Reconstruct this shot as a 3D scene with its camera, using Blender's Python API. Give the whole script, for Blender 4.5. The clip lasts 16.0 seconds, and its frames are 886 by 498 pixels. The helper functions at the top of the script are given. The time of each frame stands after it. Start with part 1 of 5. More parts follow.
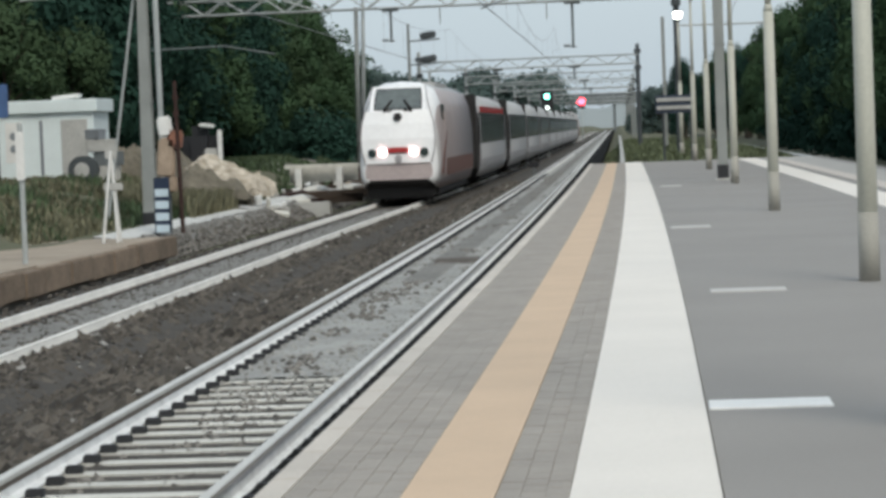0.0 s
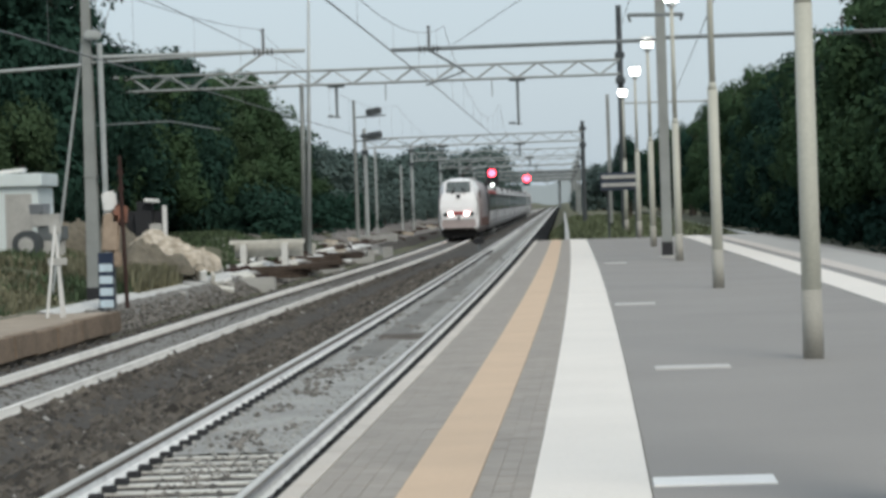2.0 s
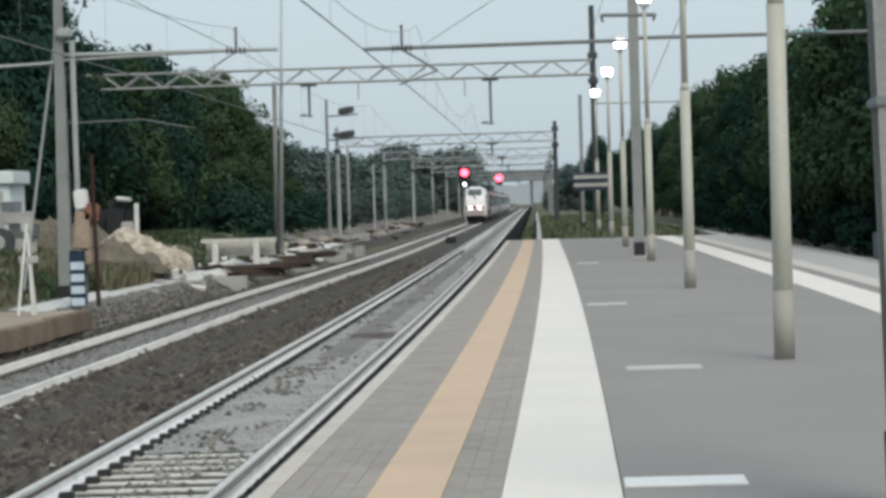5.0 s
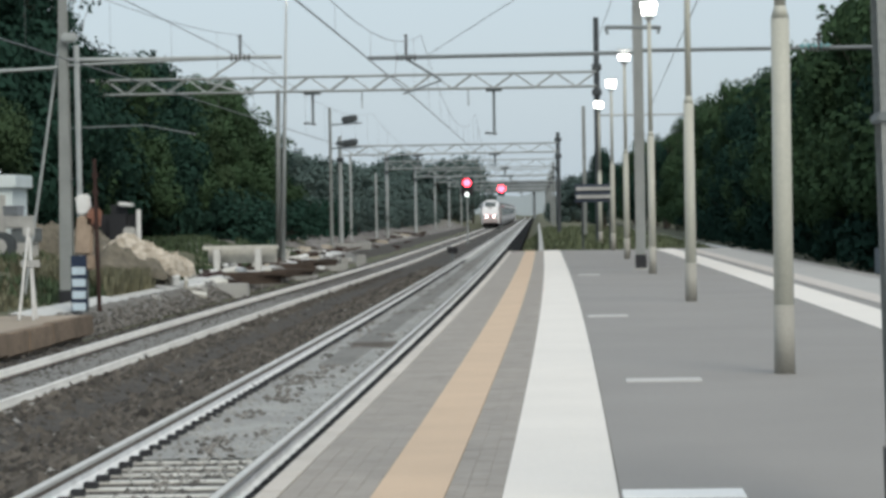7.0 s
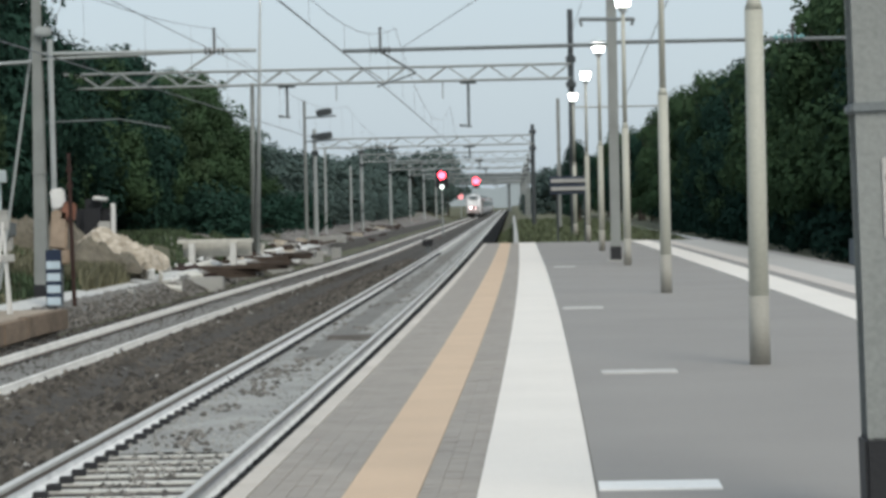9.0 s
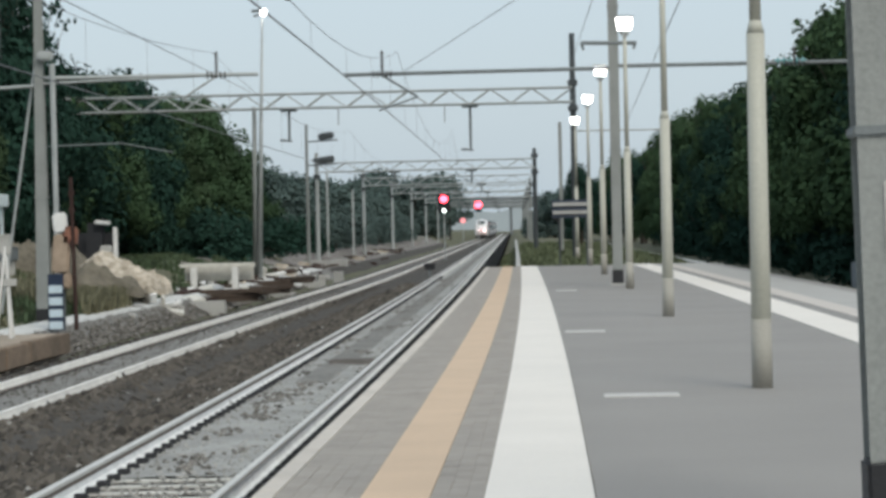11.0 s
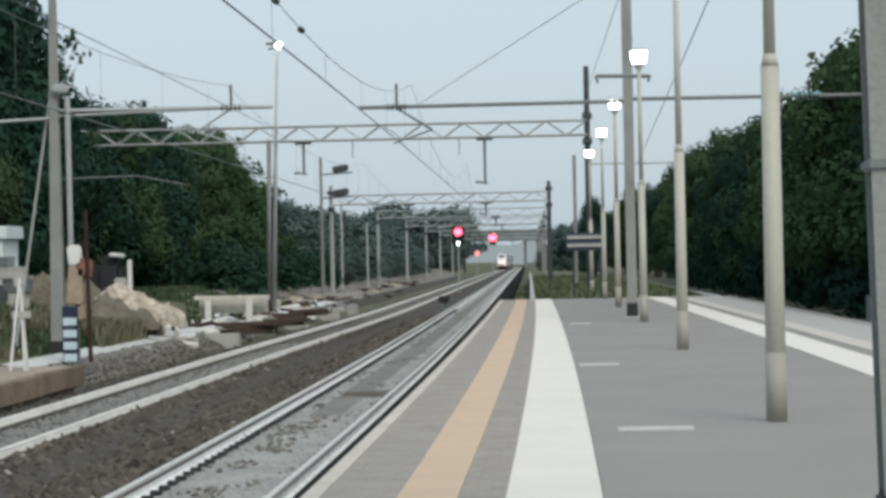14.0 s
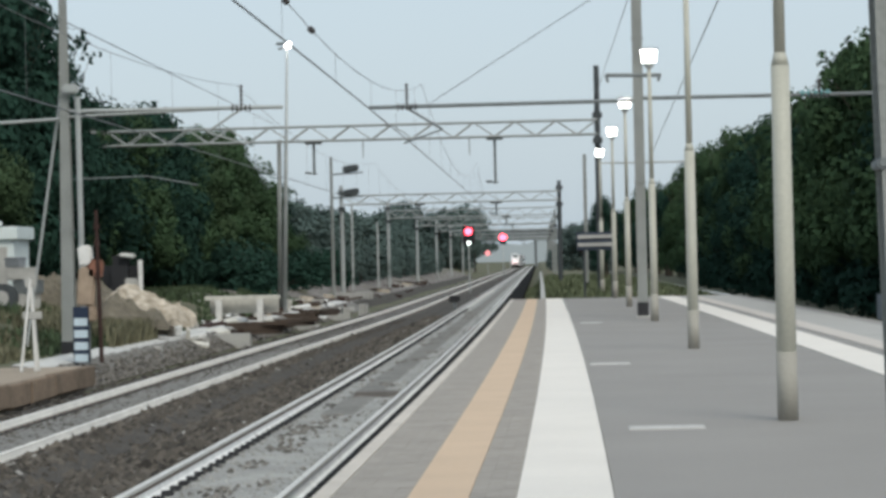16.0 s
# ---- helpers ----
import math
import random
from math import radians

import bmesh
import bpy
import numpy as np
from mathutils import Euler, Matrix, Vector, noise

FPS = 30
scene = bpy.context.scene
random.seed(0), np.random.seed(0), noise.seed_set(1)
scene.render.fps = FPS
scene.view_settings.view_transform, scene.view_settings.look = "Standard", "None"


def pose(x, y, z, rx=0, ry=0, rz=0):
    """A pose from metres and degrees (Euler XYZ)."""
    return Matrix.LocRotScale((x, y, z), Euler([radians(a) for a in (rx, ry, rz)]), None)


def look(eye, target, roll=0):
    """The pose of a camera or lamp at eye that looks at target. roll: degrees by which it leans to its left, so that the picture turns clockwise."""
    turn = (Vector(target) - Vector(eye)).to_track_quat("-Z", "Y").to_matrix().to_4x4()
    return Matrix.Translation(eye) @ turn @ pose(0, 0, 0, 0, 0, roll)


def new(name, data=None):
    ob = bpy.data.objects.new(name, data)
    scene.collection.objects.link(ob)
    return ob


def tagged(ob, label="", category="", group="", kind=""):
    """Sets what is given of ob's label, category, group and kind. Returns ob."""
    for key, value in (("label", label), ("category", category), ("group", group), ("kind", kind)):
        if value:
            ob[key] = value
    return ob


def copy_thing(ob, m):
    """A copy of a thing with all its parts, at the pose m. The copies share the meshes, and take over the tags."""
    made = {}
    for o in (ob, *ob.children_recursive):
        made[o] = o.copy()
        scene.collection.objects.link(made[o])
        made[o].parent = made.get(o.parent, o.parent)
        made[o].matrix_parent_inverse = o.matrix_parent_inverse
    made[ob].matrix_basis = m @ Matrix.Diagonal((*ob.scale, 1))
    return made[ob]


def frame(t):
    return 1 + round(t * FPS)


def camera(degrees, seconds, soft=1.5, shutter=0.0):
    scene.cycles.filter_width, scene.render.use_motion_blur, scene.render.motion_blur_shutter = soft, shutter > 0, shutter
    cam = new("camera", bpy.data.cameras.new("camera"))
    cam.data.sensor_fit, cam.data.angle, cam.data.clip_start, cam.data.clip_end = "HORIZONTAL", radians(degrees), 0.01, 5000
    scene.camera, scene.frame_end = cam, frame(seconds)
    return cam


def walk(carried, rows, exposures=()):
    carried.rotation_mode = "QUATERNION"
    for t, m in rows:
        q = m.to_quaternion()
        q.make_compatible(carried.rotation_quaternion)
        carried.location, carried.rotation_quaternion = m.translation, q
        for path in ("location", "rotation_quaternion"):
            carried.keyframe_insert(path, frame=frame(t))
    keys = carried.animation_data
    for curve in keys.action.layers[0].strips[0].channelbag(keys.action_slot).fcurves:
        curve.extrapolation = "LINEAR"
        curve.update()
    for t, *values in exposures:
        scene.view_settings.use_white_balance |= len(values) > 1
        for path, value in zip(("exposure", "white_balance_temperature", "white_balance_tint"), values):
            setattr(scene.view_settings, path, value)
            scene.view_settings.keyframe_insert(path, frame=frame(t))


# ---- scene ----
# ---- camera: hand-held, standing on the platform, only turning ----
EYE = (0.0, 0.0, 1.55)
cam = camera(18.67, 16.0, soft=3.4)
HEADINGS = [  # seconds, heading, downward tilt, lean (degrees)
    (0, -4.745, 2.534, 2.185),
    (0.2, -4.198, 2.127, 2.122),
    (0.3, -4.093, 1.921, 2.091),
    (0.5, -4.110, 1.983, 2.028),
    (0.7, -3.928, 2.080, 2.126),
    (0.8, -3.834, 2.081, 2.175),
    (1, -4.100, 2.483, 2.272),
    (1.2, -3.961, 2.345, 2.214),
    (1.3, -3.974, 2.230, 2.184),
    (1.5, -3.596, 1.968, 2.126),
    (1.8, -3.646, 1.325, 2.010),
    (2, -3.516, 0.956, 1.933),
    (2.2, -3.972, 0.798, 1.868),
    (2.3, -3.873, 0.726, 1.836),
    (2.5, -3.906, 0.784, 1.771),
    (2.8, -4.166, 0.991, 1.718),
    (3, -4.126, 1.129, 1.683),
    (3.3, -3.629, 1.166, 1.601),
    (3.5, -3.543, 1.238, 1.547),
    (3.7, -3.440, 1.267, 1.619),
    (3.8, -3.342, 1.153, 1.654),
    (4, -2.792, 0.950, 1.726),
    (4.2, -2.684, 0.997, 1.718),
    (4.5, -3.090, 1.035, 1.823),
    (4.7, -3.011, 1.016, 1.784),
    (6.8, -2.979, 0.883, 1.103),
    (7, -2.952, 0.778, 0.930),
    (7.3, -2.951, 0.890, 0.959),
    (7.5, -2.922, 1.154, 0.978),
    (7.8, -2.828, 1.197, 1.162),
    (8, -2.723, 1.194, 1.284),
    (8.2, -2.488, 1.067, 1.270),
    (10.3, -2.576, 0.820, 0.986),
    (10.4, -2.738, 0.625, 1.049),
    (10.5, -2.736, 0.495, 1.111),
    (10.8, -2.640, 0.356, 1.192),
    (11, -2.459, 0.440, 1.246),
    (11.2, -2.395, 0.474, 1.357),
    (11.3, -2.299, 0.437, 1.412),
    (11.5, -2.271, 0.457, 1.523),
    (11.8, -2.241, 0.478, 1.330),
    (12, -2.280, 0.499, 1.202),
    (12.2, -2.525, 0.377, 1.221),
    (12.3, -2.426, 0.244, 1.231),
    (12.5, -2.372, 0.002, 1.250),
    (12.8, -2.518, 0.030, 1.240),
    (13, -2.425, -0.094, 1.233),
    (13.2, -2.591, -0.164, 1.227),
    (13.3, -2.648, -0.165, 1.224),
    (13.5, -2.793, -0.126, 1.219),
    (13.8, -2.819, -0.303, 1.192),
    (14, -2.747, -0.264, 1.174),
    (14.2, -2.896, -0.325, 1.235),
    (14.3, -2.778, -0.380, 1.265),
    (14.5, -2.797, -0.398, 1.327),
    (14.8, -2.721, -0.361, 1.327),
    (15, -2.697, -0.330, 1.327),
    (15.3, -2.760, -0.363, 1.360),
    (15.5, -2.710, -0.386, 1.382),
    (15.8, -2.802, -0.267, 1.334),
    (16, -2.970, -0.261, 1.302),
]


def gaze(heading, tilt, lean):
    h, p = radians(heading), radians(tilt)
    ahead = Vector((math.sin(h) * math.cos(p), math.cos(h) * math.cos(p), -math.sin(p)))
    return look(EYE, Vector(EYE) + ahead * 50, -lean)


walk(cam, [(t, gaze(h, p, r)) for t, h, p, r in HEADINGS])

# ---- light: dull overcast evening, soft low sun behind cloud ----
world = bpy.data.worlds.new("overcast_sky")
scene.world = world
world.use_nodes = True
wn, wl = world.node_tree.nodes, world.node_tree.links
wn.clear()
sky = wn.new("ShaderNodeTexSky")
sky.sky_type = "NISHITA"
sky.sun_disc = False
sky.sun_elevation = radians(38)
sky.sun_rotation = radians(153)
sky.dust_density = 3.0
sky_bg = wn.new("ShaderNodeBackground")
sky_bg.inputs[1].default_value = 0.035
cloud_bg = wn.new("ShaderNodeBackground")
cloud_bg.inputs[0].default_value = (0.61, 0.72, 0.80, 1)
cloud_bg.inputs[1].default_value = 0.78
both = wn.new("ShaderNodeAddShader")
out = wn.new("ShaderNodeOutputWorld")
wl.new(sky.outputs[0], sky_bg.inputs[0])
wl.new(sky_bg.outputs[0], both.inputs[0])
wl.new(cloud_bg.outputs[0], both.inputs[1])
wl.new(both.outputs[0], out.inputs[0])
sun_data = bpy.data.lights.new("sun", "SUN")
sun_data.energy, sun_data.angle, sun_data.color = 1.8, radians(25), (1.0, 0.945, 0.835)
sun = new("sun", sun_data)
sun.matrix_world = look((0, 0, 50), (-14, 28, 15))


# ---- materials ----
def material(name, base, rough=0.8, vary=0.25, grain=40.0, patch=1.5, bump=0.2, metal=0.0, tint=None, piece=0.0, island=0.0, gloss=0.5):
    """A procedural surface: base colour with fine grain and larger patches, and relief."""
    m = bpy.data.materials.new(name)
    m.use_nodes = True
    n, l = m.node_tree.nodes, m.node_tree.links
    bsdf = n["Principled BSDF"]
    bsdf.inputs["Roughness"].default_value = rough
    bsdf.inputs["Metallic"].default_value = metal
    bsdf.inputs["Specular IOR Level"].default_value = gloss
    geo = n.new("ShaderNodeNewGeometry")
    fine, broad = n.new("ShaderNodeTexNoise"), n.new("ShaderNodeTexNoise")
    fine.inputs["Scale"].default_value, fine.inputs["Detail"].default_value = grain, 3
    broad.inputs["Scale"].default_value, broad.inputs["Detail"].default_value = patch, 4
    for t in (fine, broad):
        l.new(geo.outputs["Position"], t.inputs["Vector"])
    low = n.new("ShaderNodeMix")
    low.data_type = "RGBA"
    dark = tint or tuple(c * (1 - vary) for c in base)
    light = tuple(min(1, c * (1 + vary * 0.6)) for c in base)
    low.inputs[6].default_value, low.inputs[7].default_value = (*dark, 1), (*light, 1)
    ramp = n.new("ShaderNodeMapRange")
    ramp.inputs[1].default_value, ramp.inputs[2].default_value = 0.32, 0.68
    add = n.new("ShaderNodeMath")
    add.operation = "MULTIPLY_ADD"
    add.inputs[1].default_value = 0.5
    half = n.new("ShaderNodeMath")
    half.operation = "MULTIPLY"
    half.inputs[1].default_value = 0.5
    l.new(broad.outputs[0], half.inputs[0])
    l.new(fine.outputs[0], add.inputs[0])
    l.new(half.outputs[0], add.inputs[2])
    l.new(add.outputs[0], ramp.inputs[0])
    l.new(ramp.outputs[0], low.inputs[0])
    colour = low.outputs[2]
    if piece or island:
        hsv = n.new("ShaderNodeHueSaturation")
        span = n.new("ShaderNodeMapRange")
        k = piece or island
        span.inputs[3].default_value, span.inputs[4].default_value = 1 - k, 1 + k
        if piece:
            info = n.new("ShaderNodeObjectInfo")
            l.new(info.outputs["Random"], span.inputs[0])
        else:
            l.new(geo.outputs["Random Per Island"], span.inputs[0])
        l.new(span.outputs[0], hsv.inputs["Value"])
        l.new(colour, hsv.inputs["Color"])
        colour = hsv.outputs[0]
    l.new(colour, bsdf.inputs["Base Color"])
    if bump:
        b = n.new("ShaderNodeBump")
        b.inputs["Strength"].default_value, b.inputs["Distance"].default_value = bump, 0.02
        l.new(fine.outputs[0], b.inputs["Height"])
        l.new(b.outputs[0], bsdf.inputs["Normal"])
    return m


def glowing(name, colour, strength):
    m = bpy.data.materials.new(name)
    m.use_nodes = True
    bsdf = m.node_tree.nodes["Principled BSDF"]
    bsdf.inputs["Base Color"].default_value = (*colour, 1)
    bsdf.inputs["Emission Color"].default_value = (*colour, 1)
    bsdf.inputs["Emission Strength"].default_value = strength
    m.cycles.emission_sampling = "NONE"
    return m


M = {
    "asphalt": material("platform_asphalt", (0.268, 0.252, 0.234), 0.75, 0.14, 60, 0.35, 0.15),
    "paver": material("grey_paver", (0.322, 0.292, 0.258), 0.85, 0.2, 50, 2, 0.2, piece=0.04),
    "paver_far": material("grey_paver_field", (0.322, 0.292, 0.258), 0.85, 0.2, 50, 2, 0.2, island=0.04),
    "joint": material("paver_joint", (0.285, 0.264, 0.235), 0.95, 0.2, 60, 2, 0.3),
    "yellow": material("ochre_tactile", (0.585, 0.435, 0.305), 0.8, 0.10, 60, 1.2, 0.2),
    "white": material("white_tactile", (0.745, 0.70, 0.64), 0.7, 0.07, 40, 0.8, 0.1),
    "fadedpad": material("worn_pad", (0.495, 0.485, 0.465), 0.75, 0.15, 40, 2.5, 0.1),
    "coach_side": material("coach_pale_grey", (0.60, 0.60, 0.61), 0.4, 0.12, 8, 0.8, 0.0),
    "whitepad": material("white_pad", (0.78, 0.78, 0.76), 0.7, 0.1, 40, 2.5, 0.1),
    "coping": material("coping_stone", (0.555, 0.508, 0.452), 0.85, 0.15, 40, 1.5, 0.3, piece=0.06),
    "wall": material("platform_wall", (0.16, 0.15, 0.14), 0.9, 0.35, 20, 1.5, 0.4),
    "rail_head": material("rail_steel", (0.60, 0.59, 0.56), 0.55, 0.15, 80, 3, 0.05, metal=0.15),
    "rail_foot": material("dusty_rail_web", (0.80, 0.81, 0.81), 0.75, 0.25, 30, 4, 0.2),
    "rail_pale": material("dust_coated_rail", (0.78, 0.762, 0.715), 0.75, 0.22, 30, 1.5, 0.1),
    "rail_dark": material("dark_brown_rail", (0.21, 0.17, 0.14), 0.85, 0.3, 30, 4, 0.2),
    "sleeper": material("concrete_sleeper", (0.60, 0.59, 0.54), 0.9, 0.25, 30, 4, 0.3, piece=0.12),
    "clip": material("rail_fastening", (0.028, 0.030, 0.034), 0.8, 0.3, 60, 8, 0.2),
    "bed_light": material("dusty_ballast_bed", (0.32, 0.32, 0.305), 0.95, 0.35, 24, 1.2, 0.8),
    "bed_mid": material("grey_brown_ballast_bed", (0.19, 0.185, 0.172), 0.95, 0.35, 24, 1.2, 0.8),
    "edge_shade": material("platform_gap_shade", (0.013, 0.013, 0.013), 0.95, 0.4, 40, 3, 0.5, gloss=0.05),
    "bed_oily": material("oil_stained_ballast", (0.115, 0.107, 0.098), 0.95, 0.45, 24, 0.6, 0.8),
    "boardblue": material("dark_slate_board", (0.035, 0.05, 0.08), 0.5, 0.2, 30, 3, 0.05),
    "pale_lane": material("pale_worn_lane", (0.40, 0.39, 0.37), 0.85, 0.15, 40, 0.8, 0.1),
    "yard": material("dull_yard_gravel", (0.215, 0.198, 0.186), 0.95, 0.5, 12, 0.7, 0.8, tint=(0.07, 0.062, 0.052)),
    "dust": material("pale_rail_dust", (0.55, 0.55, 0.53), 0.95, 0.25, 25, 3, 0.4),
    "stone_mid": material("grey_brown_ballast_stone", (0.17, 0.16, 0.145), 0.95, 0.25, 40, 2, 0.3, island=0.5),
    "sleeve": material("grey_post_sleeve", (0.325, 0.316, 0.280), 0.75, 0.14, 40, 1.0, 0.1),
    "pink": material("faded_tactile", (0.55, 0.505, 0.46), 0.8, 0.12, 60, 1.2, 0.2),
    "bed_dark": material("dark_ballast_bed", (0.06, 0.053, 0.045), 0.95, 0.4, 24, 1.2, 0.8),
    "stone_light": material("pale_ballast_stone", (0.33, 0.325, 0.305), 0.95, 0.2, 40, 2, 0.3, island=0.25),
    "stone_dark": material("brown_ballast_stone", (0.076, 0.067, 0.056), 0.95, 0.25, 40, 2, 0.3, island=0.65),
    "soil": material("weedy_soil", (0.105, 0.095, 0.065), 0.95, 0.45, 6, 0.25, 0.6, tint=(0.06, 0.075, 0.03)),
    "grass": material("grass_blade", (0.056, 0.088, 0.040), 0.8, 0.3, 8, 0.4, 0.0, island=0.4),
    "grass_pale": material("pale_trackside_grass", (0.105, 0.128, 0.068), 0.85, 0.3, 8, 0.4, 0.0, island=0.4),
    "dry": material("dry_weed", (0.145, 0.142, 0.088), 0.85, 0.3, 8, 0.4, 0.0, island=0.4),
    "leaf": material("dark_leaf", (0.022, 0.051, 0.038), 0.95, 0.3, 1.2, 0.3, 0.0, island=0.1, gloss=0.05),
    "leaf_olive": material("olive_leaf", (0.047, 0.083, 0.042), 0.95, 0.35, 1.2, 0.3, 0.0, island=0.1, gloss=0.05),
    # distance haze is mixed into this leaf colour: paler and bluer
    "leaf_far": material("haze_paled_leaf", (0.088, 0.125, 0.116), 0.95, 0.3, 1.2, 0.2, 0.0, island=0.1, gloss=0.05),
    "leaf_pale": material("pale_olive_leaf", (0.054, 0.088, 0.046), 0.95, 0.35, 1.2, 0.3, 0.0, island=0.12, gloss=0.05),
    "earth": material("brown_earth", (0.155, 0.14, 0.11), 0.95, 0.4, 6, 1.0, 0.7),
    "bark": material("bark", (0.075, 0.06, 0.045), 0.95, 0.35, 15, 3, 0.6),
    "galv": material("galvanised_steel", (0.42, 0.445, 0.44), 0.55, 0.18, 40, 1.5, 0.1, metal=0.35),
    "galv_dark": material("grey_painted_steel", (0.17, 0.19, 0.195), 0.6, 0.2, 40, 1.5, 0.1, metal=0.2),
    "mast": material("weathered_mast_steel", (0.26, 0.275, 0.265), 0.65, 0.22, 40, 1.5, 0.15, metal=0.2),
    "mast_dark": material("dark_mast", (0.055, 0.065, 0.07), 0.7, 0.25, 40, 1.5, 0.15),
    "post": material("cream_painted_post", (0.44, 0.44, 0.38), 0.6, 0.12, 30, 1.2, 0.08),
    "black": material("black_bitumen", (0.014, 0.015, 0.018), 0.6, 0.3, 40, 5, 0.2),
    "insulator": material("brown_porcelain", (0.05, 0.045, 0.045), 0.3, 0.2, 30, 3, 0.0),
    "teal": material("teal_glass_insulator", (0.12, 0.32, 0.33), 0.25, 0.2, 30, 3, 0.0),
    "wire": material("copper_wire", (0.16, 0.17, 0.18), 0.6, 0.2, 30, 3, 0.0),
    "kerbstone": material("old_stone_kerb", (0.225, 0.168, 0.120), 0.95, 0.4, 12, 1.5, 0.5, piece=0.15),
    "oldpave": material("old_platform_paving", (0.33, 0.275, 0.215), 0.95, 0.3, 20, 0.8, 0.3),
    "concrete": material("pale_concrete", (0.42, 0.42, 0.40), 0.9, 0.25, 20, 1.5, 0.3),
    "hut": material("white_hut_panel", (0.68, 0.755, 0.76), 0.6, 0.12, 20, 1.0, 0.08),
    "hutdark": material("grey_hut_door", (0.22, 0.24, 0.26), 0.6, 0.2, 20, 1.0, 0.1),
    "whitepaint": material("white_paint", (0.72, 0.72, 0.70), 0.6, 0.15, 30, 3, 0.1),
    "blue": material("blue_enamel", (0.008, 0.02, 0.05), 0.5, 0.2, 30, 3, 0.05),
    "signblue": material("station_blue", (0.05, 0.10, 0.22), 0.45, 0.15, 30, 3, 0.05),
    "rust": material("rust_brown_paint", (0.036, 0.014, 0.010), 0.8, 0.4, 30, 3, 0.2),
    "beige": material("faded_beige_box", (0.36, 0.28, 0.21), 0.85, 0.35, 25, 4, 0.3),
    "orange": material("faded_orange_box", (0.26, 0.12, 0.08), 0.8, 0.3, 25, 4, 0.2),
    "sand": material("pale_rubble", (0.58, 0.53, 0.455), 0.95, 0.35, 5, 1.1, 0.8, tint=(0.20, 0.165, 0.115)),
    "timber": material("old_timber_sleeper", (0.075, 0.055, 0.042), 0.9, 0.4, 25, 3, 0.5),
    "train_white": material("train_white_paint", (0.84, 0.845, 0.85), 0.35, 0.08, 8, 0.8, 0.0),
    "train_grey": material("train_grey_paint", (0.36, 0.35, 0.36), 0.4, 0.12, 8, 0.8, 0.0),
    # pinkish grey of the sides, darker than the nose white
    "train_pink": material("train_pinkish_grey", (0.44, 0.375, 0.365), 0.45, 0.15, 8, 0.8, 0.0),
    "train_pale": material("train_off_white", (0.60, 0.585, 0.575), 0.45, 0.12, 8, 0.8, 0.0),
    "screen": material("grey_windscreen", (0.13, 0.15, 0.15), 0.12, 0.3, 5, 0.8, 0.0),
    "train_band": material("train_window_band", (0.085, 0.092, 0.10), 0.2, 0.2, 8, 1.0, 0.0),
    # blue-grey of the far bridge, with the distance haze put into the colour
    "haze_concrete": material("hazy_bridge_concrete", (0.17, 0.19, 0.20), 0.9, 0.2, 3, 0.2, 0.1),
    "block": material("pale_blue_enamel", (0.50, 0.60, 0.66), 0.6, 0.15, 30, 3, 0.1),
    "train_dull": material("train_rust_red_skirt", (0.17, 0.085, 0.07), 0.5, 0.2, 8, 1.0, 0.0),
    "train_red": material("train_red_paint", (0.42, 0.03, 0.03), 0.4, 0.15, 8, 1.0, 0.0),
    "train_roof": material("train_roof_grey", (0.46, 0.46, 0.455), 0.6, 0.2, 8, 0.8, 0.05),
    "train_under": material("train_underframe", (0.018, 0.017, 0.017), 0.8, 0.3, 20, 2, 0.2),
    "glass": material("dark_windscreen", (0.03, 0.045, 0.045), 0.08, 0.1, 5, 1, 0.0),
    "tail": glowing("bright_tail_light", (1.0, 0.62, 0.60), 14.0),
    "red_glow": glowing("red_signal_light", (1.0, 0.06, 0.10), 9.0),
    "green_glow": glowing("green_signal_light", (0.25, 1.0, 0.78), 7.0),
    "white_glow": glowing("white_signal_light", (0.9, 1.0, 0.95), 3.0),
    # no lamp: the glow stands in for hazy air before the woods
    "haze_woods": glowing("haze_glow_woods", (0.22, 0.255, 0.27), 0.42),
    "pink_glow": glowing("dim_red_signal_light", (1.0, 0.34, 0.36), 0.8),
    "lamp_glow": glowing("platform_lamp_light", (1.0, 0.99, 0.95), 12.0),
}


# ---- geometry helpers ----
def bend(y):
    """How far the line has drifted to the west at y metres along it."""
    return -0.0165 * (y - 44 * (1 - math.exp(-y / 44))) if y > 0 else 0.0


def slope(y):
    return -0.0165 * (1 - math.exp(-y / 44)) if y > 0 else 0.0


def on_line(x, y, z=0.0):
    return Vector((x + bend(y), y, z))


def drift(y):
    """How far the far track closes up on the near one beyond the station."""
    t = min(1, max(0, (y - 30) / 120))
    near = min(1, max(0, (y - 34) / 50))
    return 0.82 * t * t * (3 - 2 * t) + 0.22 * (1 - near * near * (3 - 2 * near))


def mesh_of(name, bm, mats):
    me = bpy.data.meshes.new(name)
    bm.normal_update()
    bm.to_mesh(me)
    bm.free()
    for m in mats if isinstance(mats, (list, tuple)) else [mats]:
        me.materials.append(m)
    return me


def part(name, bm, mats, parent=None, label="", smooth=False):
    me = mesh_of(name, bm, mats)
    if smooth:
        me.shade_smooth()
    ob = new(name, me)
    if parent:
        ob.parent = parent
    if label:
        ob["label"] = label
    return ob


def raw(name, verts, faces, mats, parent=None, smooth=False):
    me = bpy.data.meshes.new(name)
    me.from_pydata(verts, [], faces)
    for m in mats if isinstance(mats, (list, tuple)) else [mats]:
        me.materials.append(m)
    if smooth:
        me.shade_smooth()
    ob = new(name, me)
    if parent:
        ob.parent = parent
    return ob


